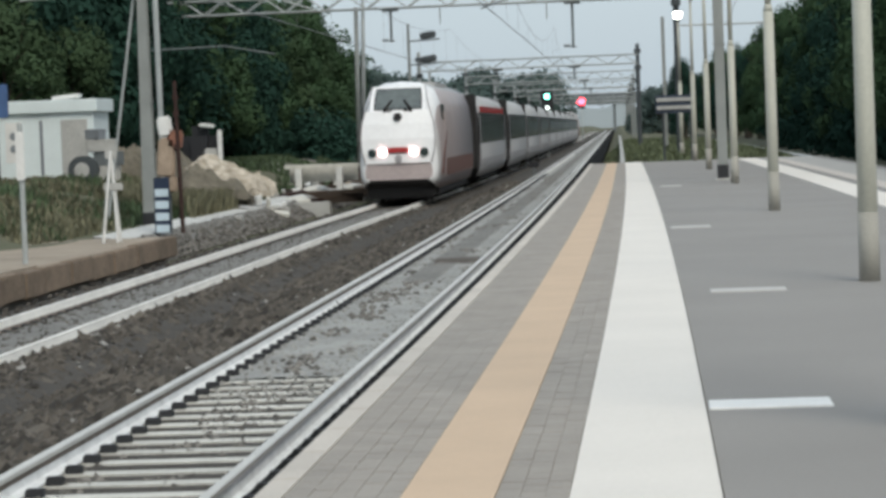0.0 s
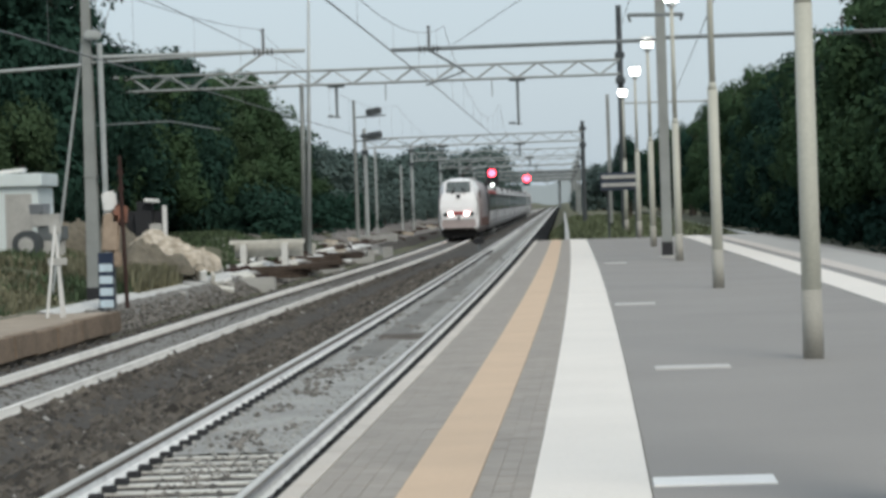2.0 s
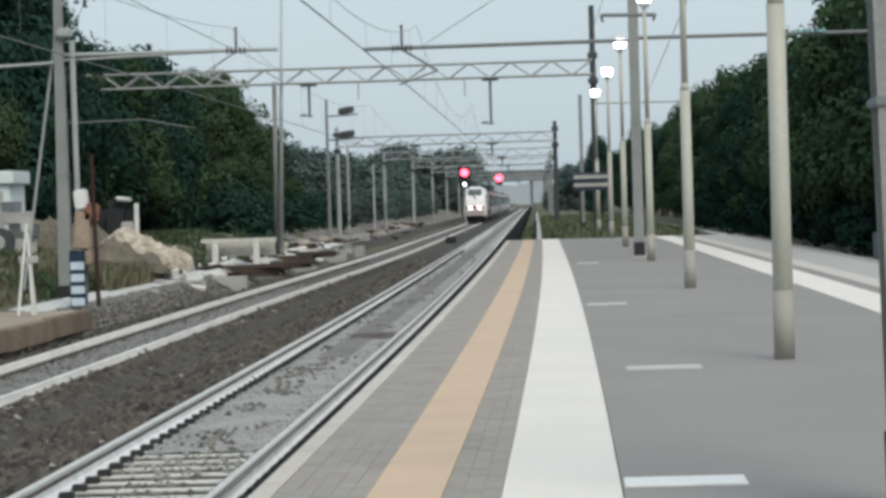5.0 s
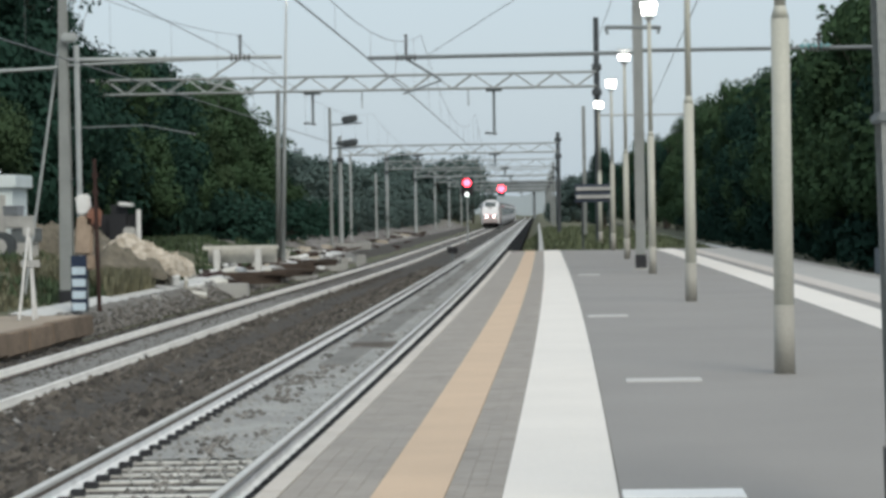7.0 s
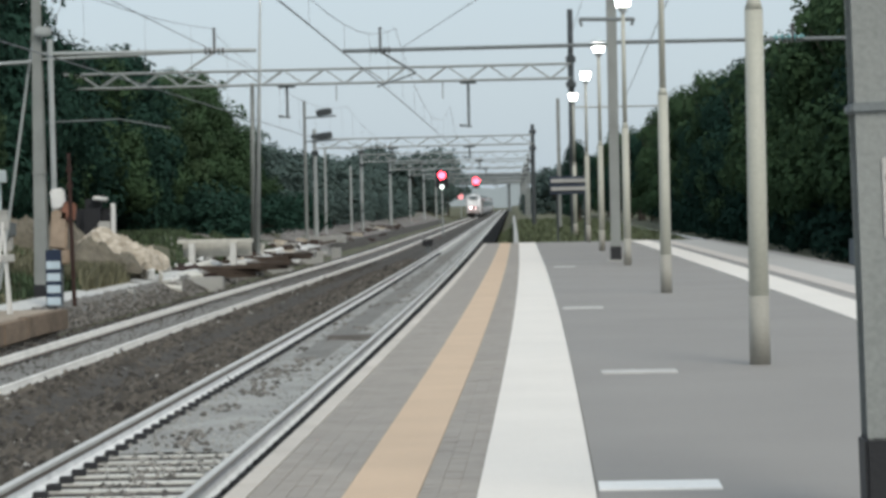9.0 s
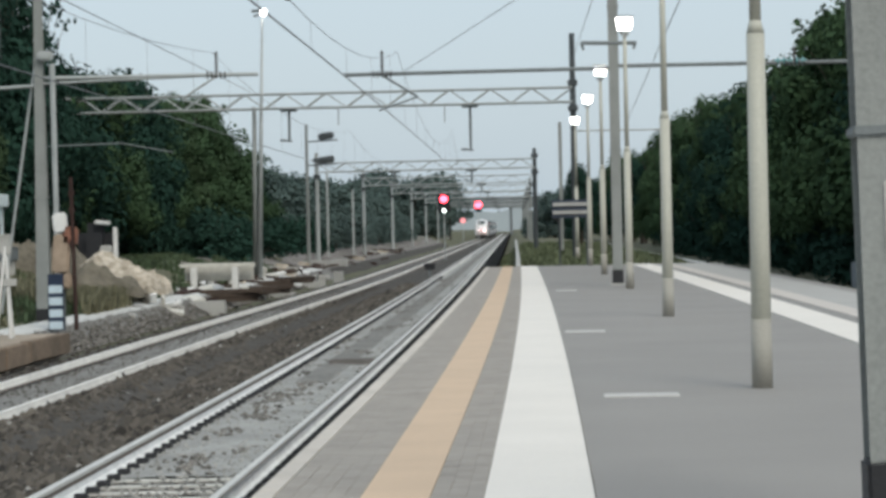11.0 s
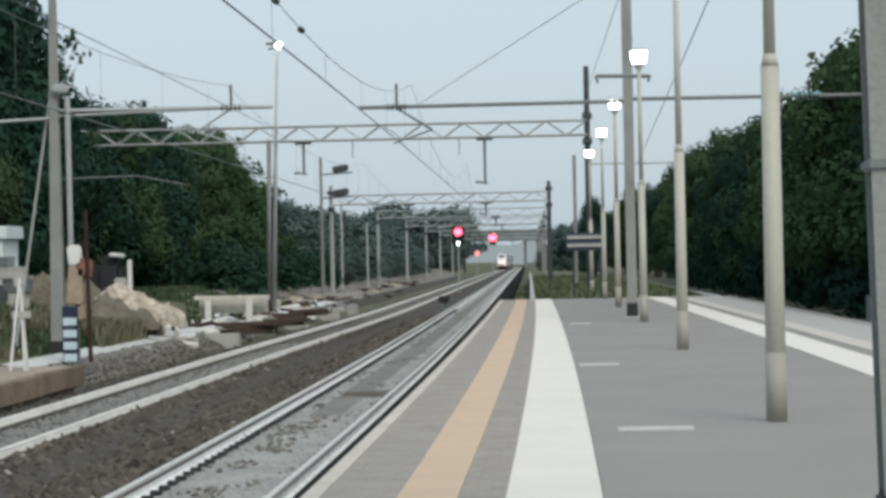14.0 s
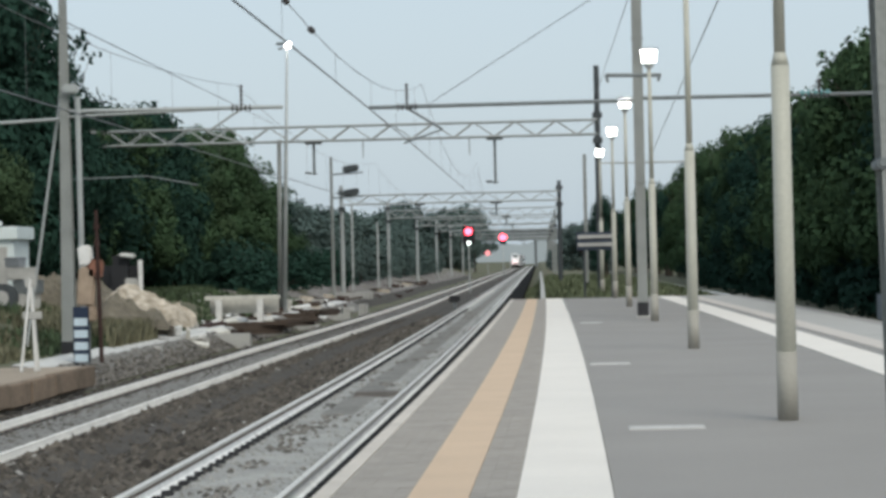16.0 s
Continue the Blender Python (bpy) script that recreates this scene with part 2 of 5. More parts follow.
def box(bm, size, at, rot=(0, 0, 0), bevel=0.0, mat=0):
    m = pose(*at, *rot) @ Matrix.Diagonal((*size, 1))
    geo = bmesh.ops.create_cube(bm, size=1, matrix=m)
    faces = {f for v in geo["verts"] for f in v.link_faces}
    if bevel:
        edges = list({e for v in geo["verts"] for e in v.link_edges})
        made = bmesh.ops.bevel(bm, geom=edges, offset=bevel, segments=2, affect="EDGES")
        faces = set(made["faces"]) | {f for f in faces if f.is_valid}
    for f in faces:
        f.material_index = mat
    return bm


def tube(bm, a, b, r0, r1=None, sides=10, mat=0):
    a, b = Vector(a), Vector(b)
    r1 = r0 if r1 is None else r1
    q = (b - a).to_track_quat("Z", "Y").to_matrix().to_4x4()
    m = Matrix.Translation((a + b) / 2) @ q
    geo = bmesh.ops.create_cone(bm, cap_ends=True, segments=sides, radius1=r0, radius2=r1, depth=(b - a).length, matrix=m)
    for f in {f for v in geo["verts"] for f in v.link_faces}:
        f.material_index = mat
    return bm


def sweep(name, profile, y0, y1, mats, parent=None, step=4.0, face_mats=None, closed=True, shift=None):
    """A profile of (x, z) carried along the line from y0 to y1."""
    n = max(1, round((y1 - y0) / step))
    ys = [y0 + (y1 - y0) * i / n for i in range(n + 1)]
    verts = [tuple(on_line(x + (shift(y) if shift else 0), y, z)) for y in ys for x, z in profile]
    k = len(profile)
    spans = range(k if closed else k - 1)
    faces = [(i * k + j, i * k + (j + 1) % k, (i + 1) * k + (j + 1) % k, (i + 1) * k + j) for i in range(n) for j in spans]
    if closed:
        faces += [tuple(reversed(range(k))), tuple(n * k + j for j in range(k))]
    ob = raw(name, verts, faces, mats, parent)
    if face_mats:
        for i in range(n):
            for j in spans:
                ob.data.polygons[i * len(spans) + j].material_index = face_mats[j]
    bm = bmesh.new()
    bm.from_mesh(ob.data)
    bmesh.ops.recalc_face_normals(bm, faces=bm.faces)
    bm.to_mesh(ob.data)
    bm.free()
    return ob


def thing(name, label, category, group="", at=(0, 0, 0), turn=0.0, kind=""):
    e = new(name)
    e.empty_display_size = 0.2
    e.matrix_world = pose(*at, 0, 0, turn)
    return tagged(e, label, category, group, kind)


def heading(y):
    return math.degrees(-math.atan(slope(y)))


# ---- ground ----
def terrain(x, y):
    """Height of the ground at x metres from the line's axis."""
    def ramp(v, a, b):
        t = min(1, max(0, (v - a) / (b - a)))
        return t * t * (3 - 2 * t)
    z = -1.3
    z += 0.62 * ramp(-x, 11.2, 12.6) + 0.95 * ramp(-x, 13.5, 17.0)
    z += 0.5 * ramp(x, 7.6, 12.0)
    if -1.9 < x < 7.6:
        z += 1.2 * ramp(y, 105.2, 112) * ramp(x, -1.9, 0.2) * (1 - 0.6 * ramp(x, 6, 7.6))
    rough = 0.10 if (x < -11.5 or x > 7.6 or y > 106) else 0.03
    return z + rough * noise.noise((x * 0.6, y * 0.3, 0))


def build_ground():
    xs = [-1500, -600, -250, -120, -70, -45, -32, -26, -22] + [-20 + 0.7 * i for i in range(58)] + [23, 28, 36, 50, 80, 160, 400, 1500]
    ys = [-600, -200, -60, -20] + [2.0 * i for i in range(-5, 70)] + [140 + 8 * i for i in range(25)] + [360, 440, 560, 700, 900, 1300, 2000, 3000]
    verts = [(x + bend(y), y, terrain(x, y)) for y in ys for x in xs]
    n = len(xs)
    faces = [(j * n + i, j * n + i + 1, (j + 1) * n + i + 1, (j + 1) * n + i) for j in range(len(ys) - 1) for i in range(n - 1)]
    tagged(raw("ground", verts, faces, M["soil"], smooth=True), "weedy brown and green soil beside the railway", "ground", kind="structure")


build_ground()

# ---- railway tracks ----
GAUGE = 1.507


def build_track(name, centre, rail_z, y0, y1, light, label, shift=None):
    bed, stone = (M["bed_light"], M["stone_light"]) if light else (M["bed_dark"], M["stone_dark"])
    track = thing(name, label, "railway track", "tracks of the line", kind="structure")
    web = M["rail_foot"] if light else M["rail_pale"]
    top = rail_z
    for side in (-1, 1):
        x = centre + side * GAUGE / 2
        half = [(.075, -.172), (.075, -.158), (.020, -.135), (.011, -.085), (.010, -.045), (.036, -.036), (.036, -.006), (.028, 0)]
        if not light:   # web caked with brake dust up to the head
            half = [(.075, -.172), (.078, -.150), (.062, -.110), (.050, -.075), (.042, -.045), (.037, -.036), (.036, -.006), (.028, 0)]
        prof = [(x + a, top + b) for a, b in half] + [(x - a, top + b) for a, b in reversed(half)]
        # dark upper web paints the shadow that the rail head casts
        fm = [0, 0, 0, 2, 2, 1, 1, 1, 1, 1, 2, 2, 0, 0, 0, 0]
        if light and side > 0:   # pale dust on the web beside the platform; black foot edge paints gap shade
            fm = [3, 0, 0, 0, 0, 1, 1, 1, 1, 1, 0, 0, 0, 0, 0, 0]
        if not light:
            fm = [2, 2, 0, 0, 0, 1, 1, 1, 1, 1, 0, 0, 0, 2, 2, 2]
        sweep("rail", prof, y0, y1, [web, M["rail_head" if light else "rail_pale"], M["rail_dark"], M["edge_shade"]], track, 5.0, fm, shift=shift)
    # one sleeper, shared by all
    bm = bmesh.new()
    box(bm, (2.5, 0.24, 0.18), (0, 0, -0.09), bevel=0.02)
    sleeper = mesh_of("sleeper", bm, M["sleeper"])
    bm = bmesh.new()
    for s in (-1, 1):
        for o in (-0.115, 0.115):
            box(bm, (0.12, 0.085, 0.06), (s * GAUGE / 2 + o * 1.25, 0, 0.028), bevel=0.008)
    clips = mesh_of("fastening", bm, M["clip"])
    seat = top - 0.18
    count, y = 0, y0 + 0.3
    far_v, far_f = [], []
    while y < min(y1, 210):
        m = pose(*on_line(centre + (shift(y) if shift else 0), y, seat), 0, 0, heading(y))
        if count < 260:
            for nm, me in (("sleeper", sleeper), ("fastening", clips)):
                ob = new(nm, me)
                ob.parent, ob.matrix_local = track, m
            count += 1
        else:
            k = len(far_v)
            far_v += [tuple(m @ Vector((sx * 1.25, sy * 0.12, sz))) for sz in (-0.18, 0) for sx, sy in ((-1, -1), (1, -1), (1, 1), (-1, 1))]
            far_f += [tuple(k + i for i in f) for f in ((4, 5, 6, 7), (0, 1, 5, 4), (1, 2, 6, 5), (2, 3, 7, 6), (3, 0, 4, 7))]
        y += 0.6
    if far_v:
        tagged(raw("far_sleepers", far_v, far_f, M["sleeper"], track), kind="stuff")
    return track


def build_bed(name, profile, mat, label, shift=None):
    tagged(sweep(name, profile, -60, 900, mat, step=6, closed=False, shift=shift), label, "ballast", kind="structure")


NEAR, FAR = -3.47, -8.64
build_bed("ballast_bed_near", [(-4.32, -1.0), (-4.3, -0.745), (-3.5, -0.745), (-2.66, -0.745), (-2.63, -0.9)], M["bed_dark"], "grey-brown ballast under the platform track")
# near-black strip paints the shade in the gap below the platform edge
build_bed("ballast_bed_edge", [(-2.635, -0.95), (-2.625, -0.682), (-2.2, -0.675), (-1.74, -0.675), (-1.72, -1.2)], M["edge_shade"], "black strip painting the shade under the platform edge")
build_bed("ballast_bed_far", [(-11.0, -1.32), (-10.6, -1.12), (-10.0, -1.05), (-9.5, -1.05), (-9.45, -1.09), (-7.83, -1.09), (-7.78, -1.05), (-7.25, -1.05), (-6.9, -1.12), (-6.3, -1.24), (-5.6, -1.30)], M["bed_dark"], "dark brown ballast under the far track", drift)
build_bed("ballast_bed_middle", [(-6.6, -1.262), (-6.1, -1.10), (-5.45, -0.83), (-5.0, -0.70), (-4.34, -0.69), (-4.33, -0.80)], M["bed_dark"], "dark brown ballast shoulder between the two tracks")
build_bed("ballast_bed_east", [(7.15, -1.4), (7.2, -0.85), (9.9, -0.80), (11.0, -1.3)], M["bed_dark"], "dark ballast of the track behind the platform")
build_track("railway_track_near", NEAR, -0.55, -30, 880, True, "platform-side track with pale dusty concrete sleepers")
build_track("railway_track_far", FAR, -0.89, -30, 880, False, "far track on brown ballast carrying the train", drift)
build_track("railway_track_east", 8.75, -0.57, -30, 600, False, "track behind the platform, half hidden by its edge")


def stones(name, count, where, size, mat, label, seed):
    """Loose angular stones lying on a bed; where(rnd) gives x, y, z."""
    rnd = random.Random(seed)
    verts, faces = [], []
    for _ in range(count):
        x, y, z = where(rnd)
        s = rnd.uniform(*size)
        k = len(verts)
        a = rnd.uniform(0, 6.3)
        base = [(math.cos(a + i * 1.5708 + rnd.uniform(-.35, .35)) * s * rnd.uniform(.7, 1.2), math.sin(a + i * 1.5708 + rnd.uniform(-.35, .35)) * s * rnd.uniform(.7, 1.2), rnd.uniform(-.25, .25) * s) for i in range(4)]
        tips = [(rnd.uniform(-.3, .3) * s, rnd.uniform(-.3, .3) * s, s * rnd.uniform(.45, .85)), (0, 0, -s * .6)]
        c = on_line(x, y, z)
        verts += [(c.x + p, c.y + q, c.z + r) for p, q, r in base + tips]
        faces += [(k + i, k + (i + 1) % 4, k + 4) for i in range(4)] + [(k + (i + 1) % 4, k + i, k + 5) for i in range(4)]
    tagged(raw(name, verts, faces, mat), label, "ballast", kind="stuff")


def depth(rnd, a, b):
    """More stones near than far."""
    return a * (b / a) ** rnd.random()


def middle_stone(rnd):
    """On the slope from the near track's shoulder down to the far rails."""
    y, x = depth(rnd, 18, 110), rnd.uniform(-7.75, -4.36)
    z = np.interp(x, [-7.75, -7.25, -6.9, -6.6, -6.1, -5.45, -5.0, -4.36], [-1.05, -1.05, -1.12, -1.20, -1.10, -0.83, -0.70, -0.69])
    return x, y, float(z) + 0.012


def near_stone(rnd):
    """Grey stones in the cribs and heaped over the sleepers farther along."""
    y = depth(rnd, 23, 90)
    return rnd.uniform(-4.05, -2.86), y, -0.71


def crib_stone(rnd):
    return rnd.uniform(-4.1, -2.82), rnd.uniform(14, 27), -0.765


def far_stone(rnd):
    x = rnd.uniform(-10.5, -6.8)
    for r in (-9.39, -7.89):
        if abs(x - r) < 0.12:
            x += 0.3
    y = depth(rnd, 28, 120)
    return x + drift(y), y, -1.04 if x < -9.5 or -7.78 < x < -7.2 else (-1.04 if x < -7.8 else -1.14)


stones("crib_ballast", 2200, crib_stone, (0.02, 0.045), M["stone_dark"], "dark stones between the pale sleepers", 4)
stones("brown_ballast", 27000, middle_stone, (0.028, 0.10), M["stone_dark"], "loose brown ballast stones between the tracks", 1)
stones("grey_ballast", 1600, near_stone, (0.015, 0.035), M["stone_light"], "loose grey ballast stones around the sleepers", 2)
stones("coarse_ballast", 1300, middle_stone, (0.08, 0.17), M["stone_dark"], "larger brown stones between the tracks", 12)
stones("pale_ballast", 300, middle_stone, (0.04, 0.10), M["stone_light"], "scattered pale stones between the tracks", 13)
stones("far_ballast", 5000, far_stone, (0.025, 0.055), M["stone_dark"], "loose brown ballast stones around the far rails", 3)
# the grey dust that has buried the sleepers farther along
tagged(sweep("ballast_fill", [(-4.12, -0.80), (-4.05, -0.722), (-3.5, -0.705), (-2.9, -0.722), (-2.82, -0.80)], 25.0, 700, M["bed_light"], step=3, closed=False), "pale dust and gravel burying the sleepers", "ballast", kind="structure")
tagged(sweep("ballast_fill_far", [(-9.29, -1.14), (-9.25, -1.04), (-8.6, -1.03), (-8.05, -1.04), (-7.99, -1.14)], 20, 88, M["bed_mid"], step=3, closed=False, shift=drift), "grey-brown gravel burying the far sleepers", "ballast", kind="structure")
tagged(sweep("ballast_fill_far", [(-9.29, -1.14), (-9.25, -1.04), (-8.6, -1.03), (-8.05, -1.04), (-7.99, -1.14)], 88.02, 700, M["bed_oily"], step=3, closed=False, shift=drift), "oil-stained brown gravel burying the far sleepers", "ballast", kind="structure")
tagged(sweep("oil_streak", [(-3.86, -0.735), (-3.7, -0.700), (-3.5, -0.694), (-3.3, -0.700), (-3.16, -0.735)], 40, 700, M["bed_mid"], step=3, closed=False), "darker oil-stained gravel along the track's middle", "ballast", kind="structure")
for x in (-7.99,):
    tagged(sweep("rail_dust", [(x - .07, -1.06), (x - .05, -1.022), (x + .07, -1.02), (x + .13, -1.06)], 20, 700, M["dust"], step=3, closed=False, shift=drift), "pale brake dust lying beside the far rail", "ballast", kind="structure")
# dark gravel strewn unevenly along the middle of the track
def streak_stone(rnd):
    while True:
        y = depth(rnd, 17, 130)
        x = -3.55 + rnd.gauss(0, .22) + .18 * math.sin(y * .31)
        if noise.noise((x * 1.3, y * .55, 4.0)) > .08:
            return x, y, -0.745 if y < 25 else -0.70


stones("dark_gravel", 1000, streak_stone, (0.02, 0.055), M["stone_mid"], "dark gravel strewn along the track's middle", 60)
bm = bmesh.new()
box(bm, (.75, .42, .12), (0, 0, .06), bevel=.02)
cover = tagged(part("cable_cover", bm, M["wall"]), "dark cable crossing cover between the rails", "cover")
cover.matrix_world = pose(*on_line(-3.25, 45.5, -0.735))

# ---- platform ----
END = 105.0


def build_platform():
    deck = tagged(sweep("platform", [(-1.70, -1.4), (7.1, -1.4), (7.1, -0.012), (0.2, -0.012), (-1.6, -0.012), (-1.70, -0.012)], -60, END, [M["wall"], M["asphalt"]], step=4, face_mats=[0, 0, 1, 1, 1, 0]), "long grey asphalt station platform", "platform", kind="structure")
    sweep("asphalt_surface", [(0.225, -0.02), (0.225, 0.0), (3.88, 0.0), (3.88, -0.02)], -60, END - .02, M["asphalt"], deck, 4)
    sweep("asphalt_surface", [(4.64, -0.02), (4.64, 0.0), (4.94, 0.0), (4.94, -0.02)], -60, END - .02, M["asphalt"], deck, 4)
    sweep("asphalt_surface", [(5.42, -0.02), (5.42, 0.0), (6.65, 0.0), (6.65, -0.02)], -60, END - .02, M["pale_lane"], deck, 4)
    sweep("yellow_strip", [(-1.135, -0.02), (-1.135, 0.006), (-0.735, 0.006), (-0.735, -0.02)], -60, END, M["yellow"], deck, 3)
    sweep("white_strip", [(-0.415, -0.02), (-0.415, 0.008), (0.215, 0.008), (0.215, -0.02)], -60, END, M["white"], deck, 3)
    sweep("yellow_strip", [(4.95, -0.02), (4.95, 0.006), (5.41, 0.006), (5.41, -0.02)], -60, END, M["pink"], deck, 4)
    sweep("white_strip", [(3.89, -0.02), (3.89, 0.008), (4.63, 0.008), (4.63, -0.02)], -60, END, M["white"], deck, 4)
    sweep("joint_bed", [(-1.655, -0.02), (-1.655, -0.004), (-0.42, -0.004), (-0.42, -0.02)], -60, END - .03, M["joint"], deck, 4)
    for x, y, w, d, mat in ((0.53, 14.62, .66, .42, "whitepad"), (0.72, 24.4, .68, .45, "fadedpad"), (0.36, 39.3, .58, .6, "fadedpad"), (0.16, 64.4, .5, .8, "fadedpad")):
        bm = bmesh.new()
        box(bm, (w, d, 0.03), (x, y, -0.004), bevel=0.004)
        part("tactile_pad", bm, M[mat], deck, "worn white pad beside the strip")
    # coping stones along both edges, one metre each
    bm = bmesh.new()
    box(bm, (0.148, 0.992, 0.12), (0, 0, -0.06), bevel=0.012)
    stone = mesh_of("coping_stone", bm, M["coping"])
    y = -20.5
    while y < END:
        for x in (-1.722, 6.89):
            ob = new("coping_stone", stone)
            ob.parent, ob.matrix_local = deck, pose(*on_line(x, y, 0.004), 0, 0, heading(y))
            if x > 0:
                ob.matrix_local = ob.matrix_local @ Matrix.Diagonal((2.8, 1, 1, 1))
        y += 1.0
    # rectangular pavers in the two grey lanes: the near ones singly, the rest joined
    verts, faces, singles = [], [], 0
    rnd = random.Random(5)
    for x0, x1 in ((-1.648, -1.14), (-0.732, -0.418)):
        n = round((x1 - x0) / 0.1065)
        w = (x1 - x0) / n
        bm = bmesh.new()
        box(bm, (w - .0018, 0.1975, 0.04), (0, 0, -0.02), bevel=0.002)
        near_paver = mesh_of("paver", bm, M["paver"])
        for i in range(n):
            y = -14.4 + (0.1 if i % 2 else 0)
            while y < END - 0.2:
                x, dz = x0 + (i + .5) * w, rnd.uniform(-.0015, .0015)
                if 9.6 < y < 17.8 and singles < 300:
                    ob = new("paver", near_paver)
                    ob.parent, ob.matrix_local = deck, pose(*on_line(x, y, dz), 0, 0, heading(y))
                    singles += 1
                elif y < 60:
                    k = len(verts)
                    verts += [tuple(on_line(x + sx * (w / 2 - .0009), y + sy * .09875, dz + (0 if s else -.02))) for s in (0, 1) for sx, sy in ((-1, -1), (1, -1), (1, 1), (-1, 1))]
                    faces += [tuple(k + q for q in f) for f in ((4, 5, 6, 7), (0, 1, 5, 4), (1, 2, 6, 5), (3, 0, 4, 7))]
                y += 0.2
    tagged(raw("paver_field", verts, faces, M["paver_far"], deck), kind="stuff")
    sweep("far_paving", [(-1.648, -0.015), (-1.648, -0.001), (-1.14, -0.001), (-1.14, -0.015)], 60, END - .02, M["paver_far"], deck, 4)
    sweep("far_paving", [(-.732, -0.015), (-.732, -0.001), (-.418, -0.001), (-.418, -0.015)], 60, END - .02, M["paver_far"], deck, 4)


build_platform()
# pale kerb running on from the platform's end through the grass
tagged(sweep("kerb", [(-0.62, -0.9), (-0.62, 0.02), (-0.42, 0.02), (-0.42, -0.9)], END + .02, 330, M["concrete"], step=6), "pale concrete kerb running on beyond the platform", "kerb", kind="structure")


# ---- masts, gantries and wires ----
def mast(x, y, z0, z1, width, mat, label, group="overhead line masts", boot=True, taper=1.0):
    m = thing("overhead_line_mast", label, "mast", group, (x, y, z0), heading(y))
    h = z1 - z0
    bm = bmesh.new()
    w = width
    a, b, t = w / 2, w / 2 - .018, .008
    ring = [(-a, -a), (a, -a), (a, -b), (t, -b), (t, b), (a, b), (a, a), (-a, a), (-a, b), (-t, b), (-t, -b), (-a, -b)]
    low = bm.faces.new([bm.verts.new((x_, y_, 0)) for x_, y_ in ring])
    up = bmesh.ops.extrude_face_region(bm, geom=[low])
    head = [v for v in up["geom"] if isinstance(v, bmesh.types.BMVert)]
    bmesh.ops.translate(bm, verts=head, vec=(0, 0, h))
    bmesh.ops.scale(bm, verts=head, vec=(taper, taper, 1))
    bmesh.ops.recalc_face_normals(bm, faces=bm.faces)
    part("column", bm, M[mat], m)
    bm = bmesh.new()
    box(bm, (w + .16, w + .16, .05), (0, 0, .025), bevel=.01)
    part("base_plate", bm, M["concrete"], m)
    if boot:
        bm = bmesh.new()
        box(bm, (w + .03, w + .03, .38), (0, 0, .21), bevel=.015)
        part("base_boot", bm, M["black"], m, "black bitumen-coated foot")
    for zz in [h * .3, h * .62]:
        bm = bmesh.new()
        k = w * (1 - (1 - taper) * zz / h) + .04
        box(bm, (k, k, .06), (0, 0, zz), bevel=.008)
        part("band", bm, M[mat], m)
    return m


def insulator(bm, a, b, r, mat=0, sheds=5):
    a, b = Vector(a), Vector(b)
    tube(bm, a, b, r * .45, mat=mat, sides=8)
    for i in range(sheds):
        p = a.lerp(b, (i + .5) / sheds)
        d = (b - a).normalized() * 0.018
        tube(bm, p - d, p + d, r, r * .8, 10, mat)


def cantilever(m, length, z, side, ins_at, horn, mat="galv_dark", double=False, steady=True):
    """A tube arm on a mast, with its brace, insulator and messenger horn. Lengths from the mast, side -1 or 1."""
    bm = bmesh.new()
    tube(bm, (0, 0, z), (side * length, 0, z - .02), .05)
    if double:
        tube(bm, (0, 0, z - .14), (side * length * .82, 0, z - .02), .035)
    part("arm", bm, M[mat], m)
    bm = bmesh.new()
    insulator(bm, (side * (ins_at - .28), 0, z - .02), (side * (ins_at + .28), 0, z - .02), .10)
    part("insulator", bm, M["insulator"], m)
    bm = bmesh.new()
    insulator(bm, (side * ins_at, 0, z + .02), (side * ins_at, 0, z + horn), .055)
    part("messenger_support", bm, M["insulator"], m)
    if not steady:
        return
    bm = bmesh.new()
    tube(bm, (side * ins_at, 0, z - .05), (side * (ins_at - .9 * (1 if side > 0 else 1)), 0, z - .62), .03)
    tube(bm, (side * (ins_at - .9), 0, z - .62), (side * (ins_at + .1), 0, z - .95), .022)
    part("registration_arm", bm, M[mat], m)


right_mast = mast(1.50, 69, 0, 11.5, .25, "mast", "grey steel mast on the platform with black foot")
cantilever(right_mast, 6.9, 5.55, -1, 5.92, .58)
cantilever(right_mast, 6.2, 5.60, 1, 4.6, .4, steady=False)
bm = bmesh.new()
tube(bm, (-.82, -.1, 6.2), (.57, -.1, 6.17), .05)
for s in (-.82, .57):
    tube(bm, (s, -.1, 6.2), (s + (.06 if s < 0 else -.06), -.1, 6.02), .035)
part("crossarm", bm, M["galv_dark"], right_mast)
bm = bmesh.new()
insulator(bm, (4.1, 0, 5.63), (4.9, 0, 5.63), .10)
part("insulator", bm, M["teal"], right_mast, "teal glass insulator")
near_mast = mast(1.60, 13, 0, 11.5, .27, "mast", "near grey steel mast with black foot, slightly leaning")
near_mast.matrix_world = pose(1.60, 13, 0, 0, -1.2, heading(13))
bm = bmesh.new()
box(bm, (.12, .012, .38), (.04, -.142, 1.54), bevel=.004)
plate = part("number_plate", bm, M["fadedpad"], near_mast, "small white plate with dark bars")
for z in (1.64, 1.55, 1.46):
    bm = bmesh.new()
    box(bm, (.08, .006, .03), (.04, -.151, z))
    part("bar", bm, M["black"], plate)
bm = bmesh.new()
box(bm, (.31, .31, .05), (0, 0, 1.97), bevel=.01)
part("band", bm, M["galv_dark"], near_mast)
left_mast = mast(-13.28, 69, -0.7, 10.2, .36, "mast", "weathered tapering steel mast on the old platform", boot=True, taper=.40)
cantilever(left_mast, 5.65, 6.34, 1, 4.58, .58, "galv", True)
bm = bmesh.new()
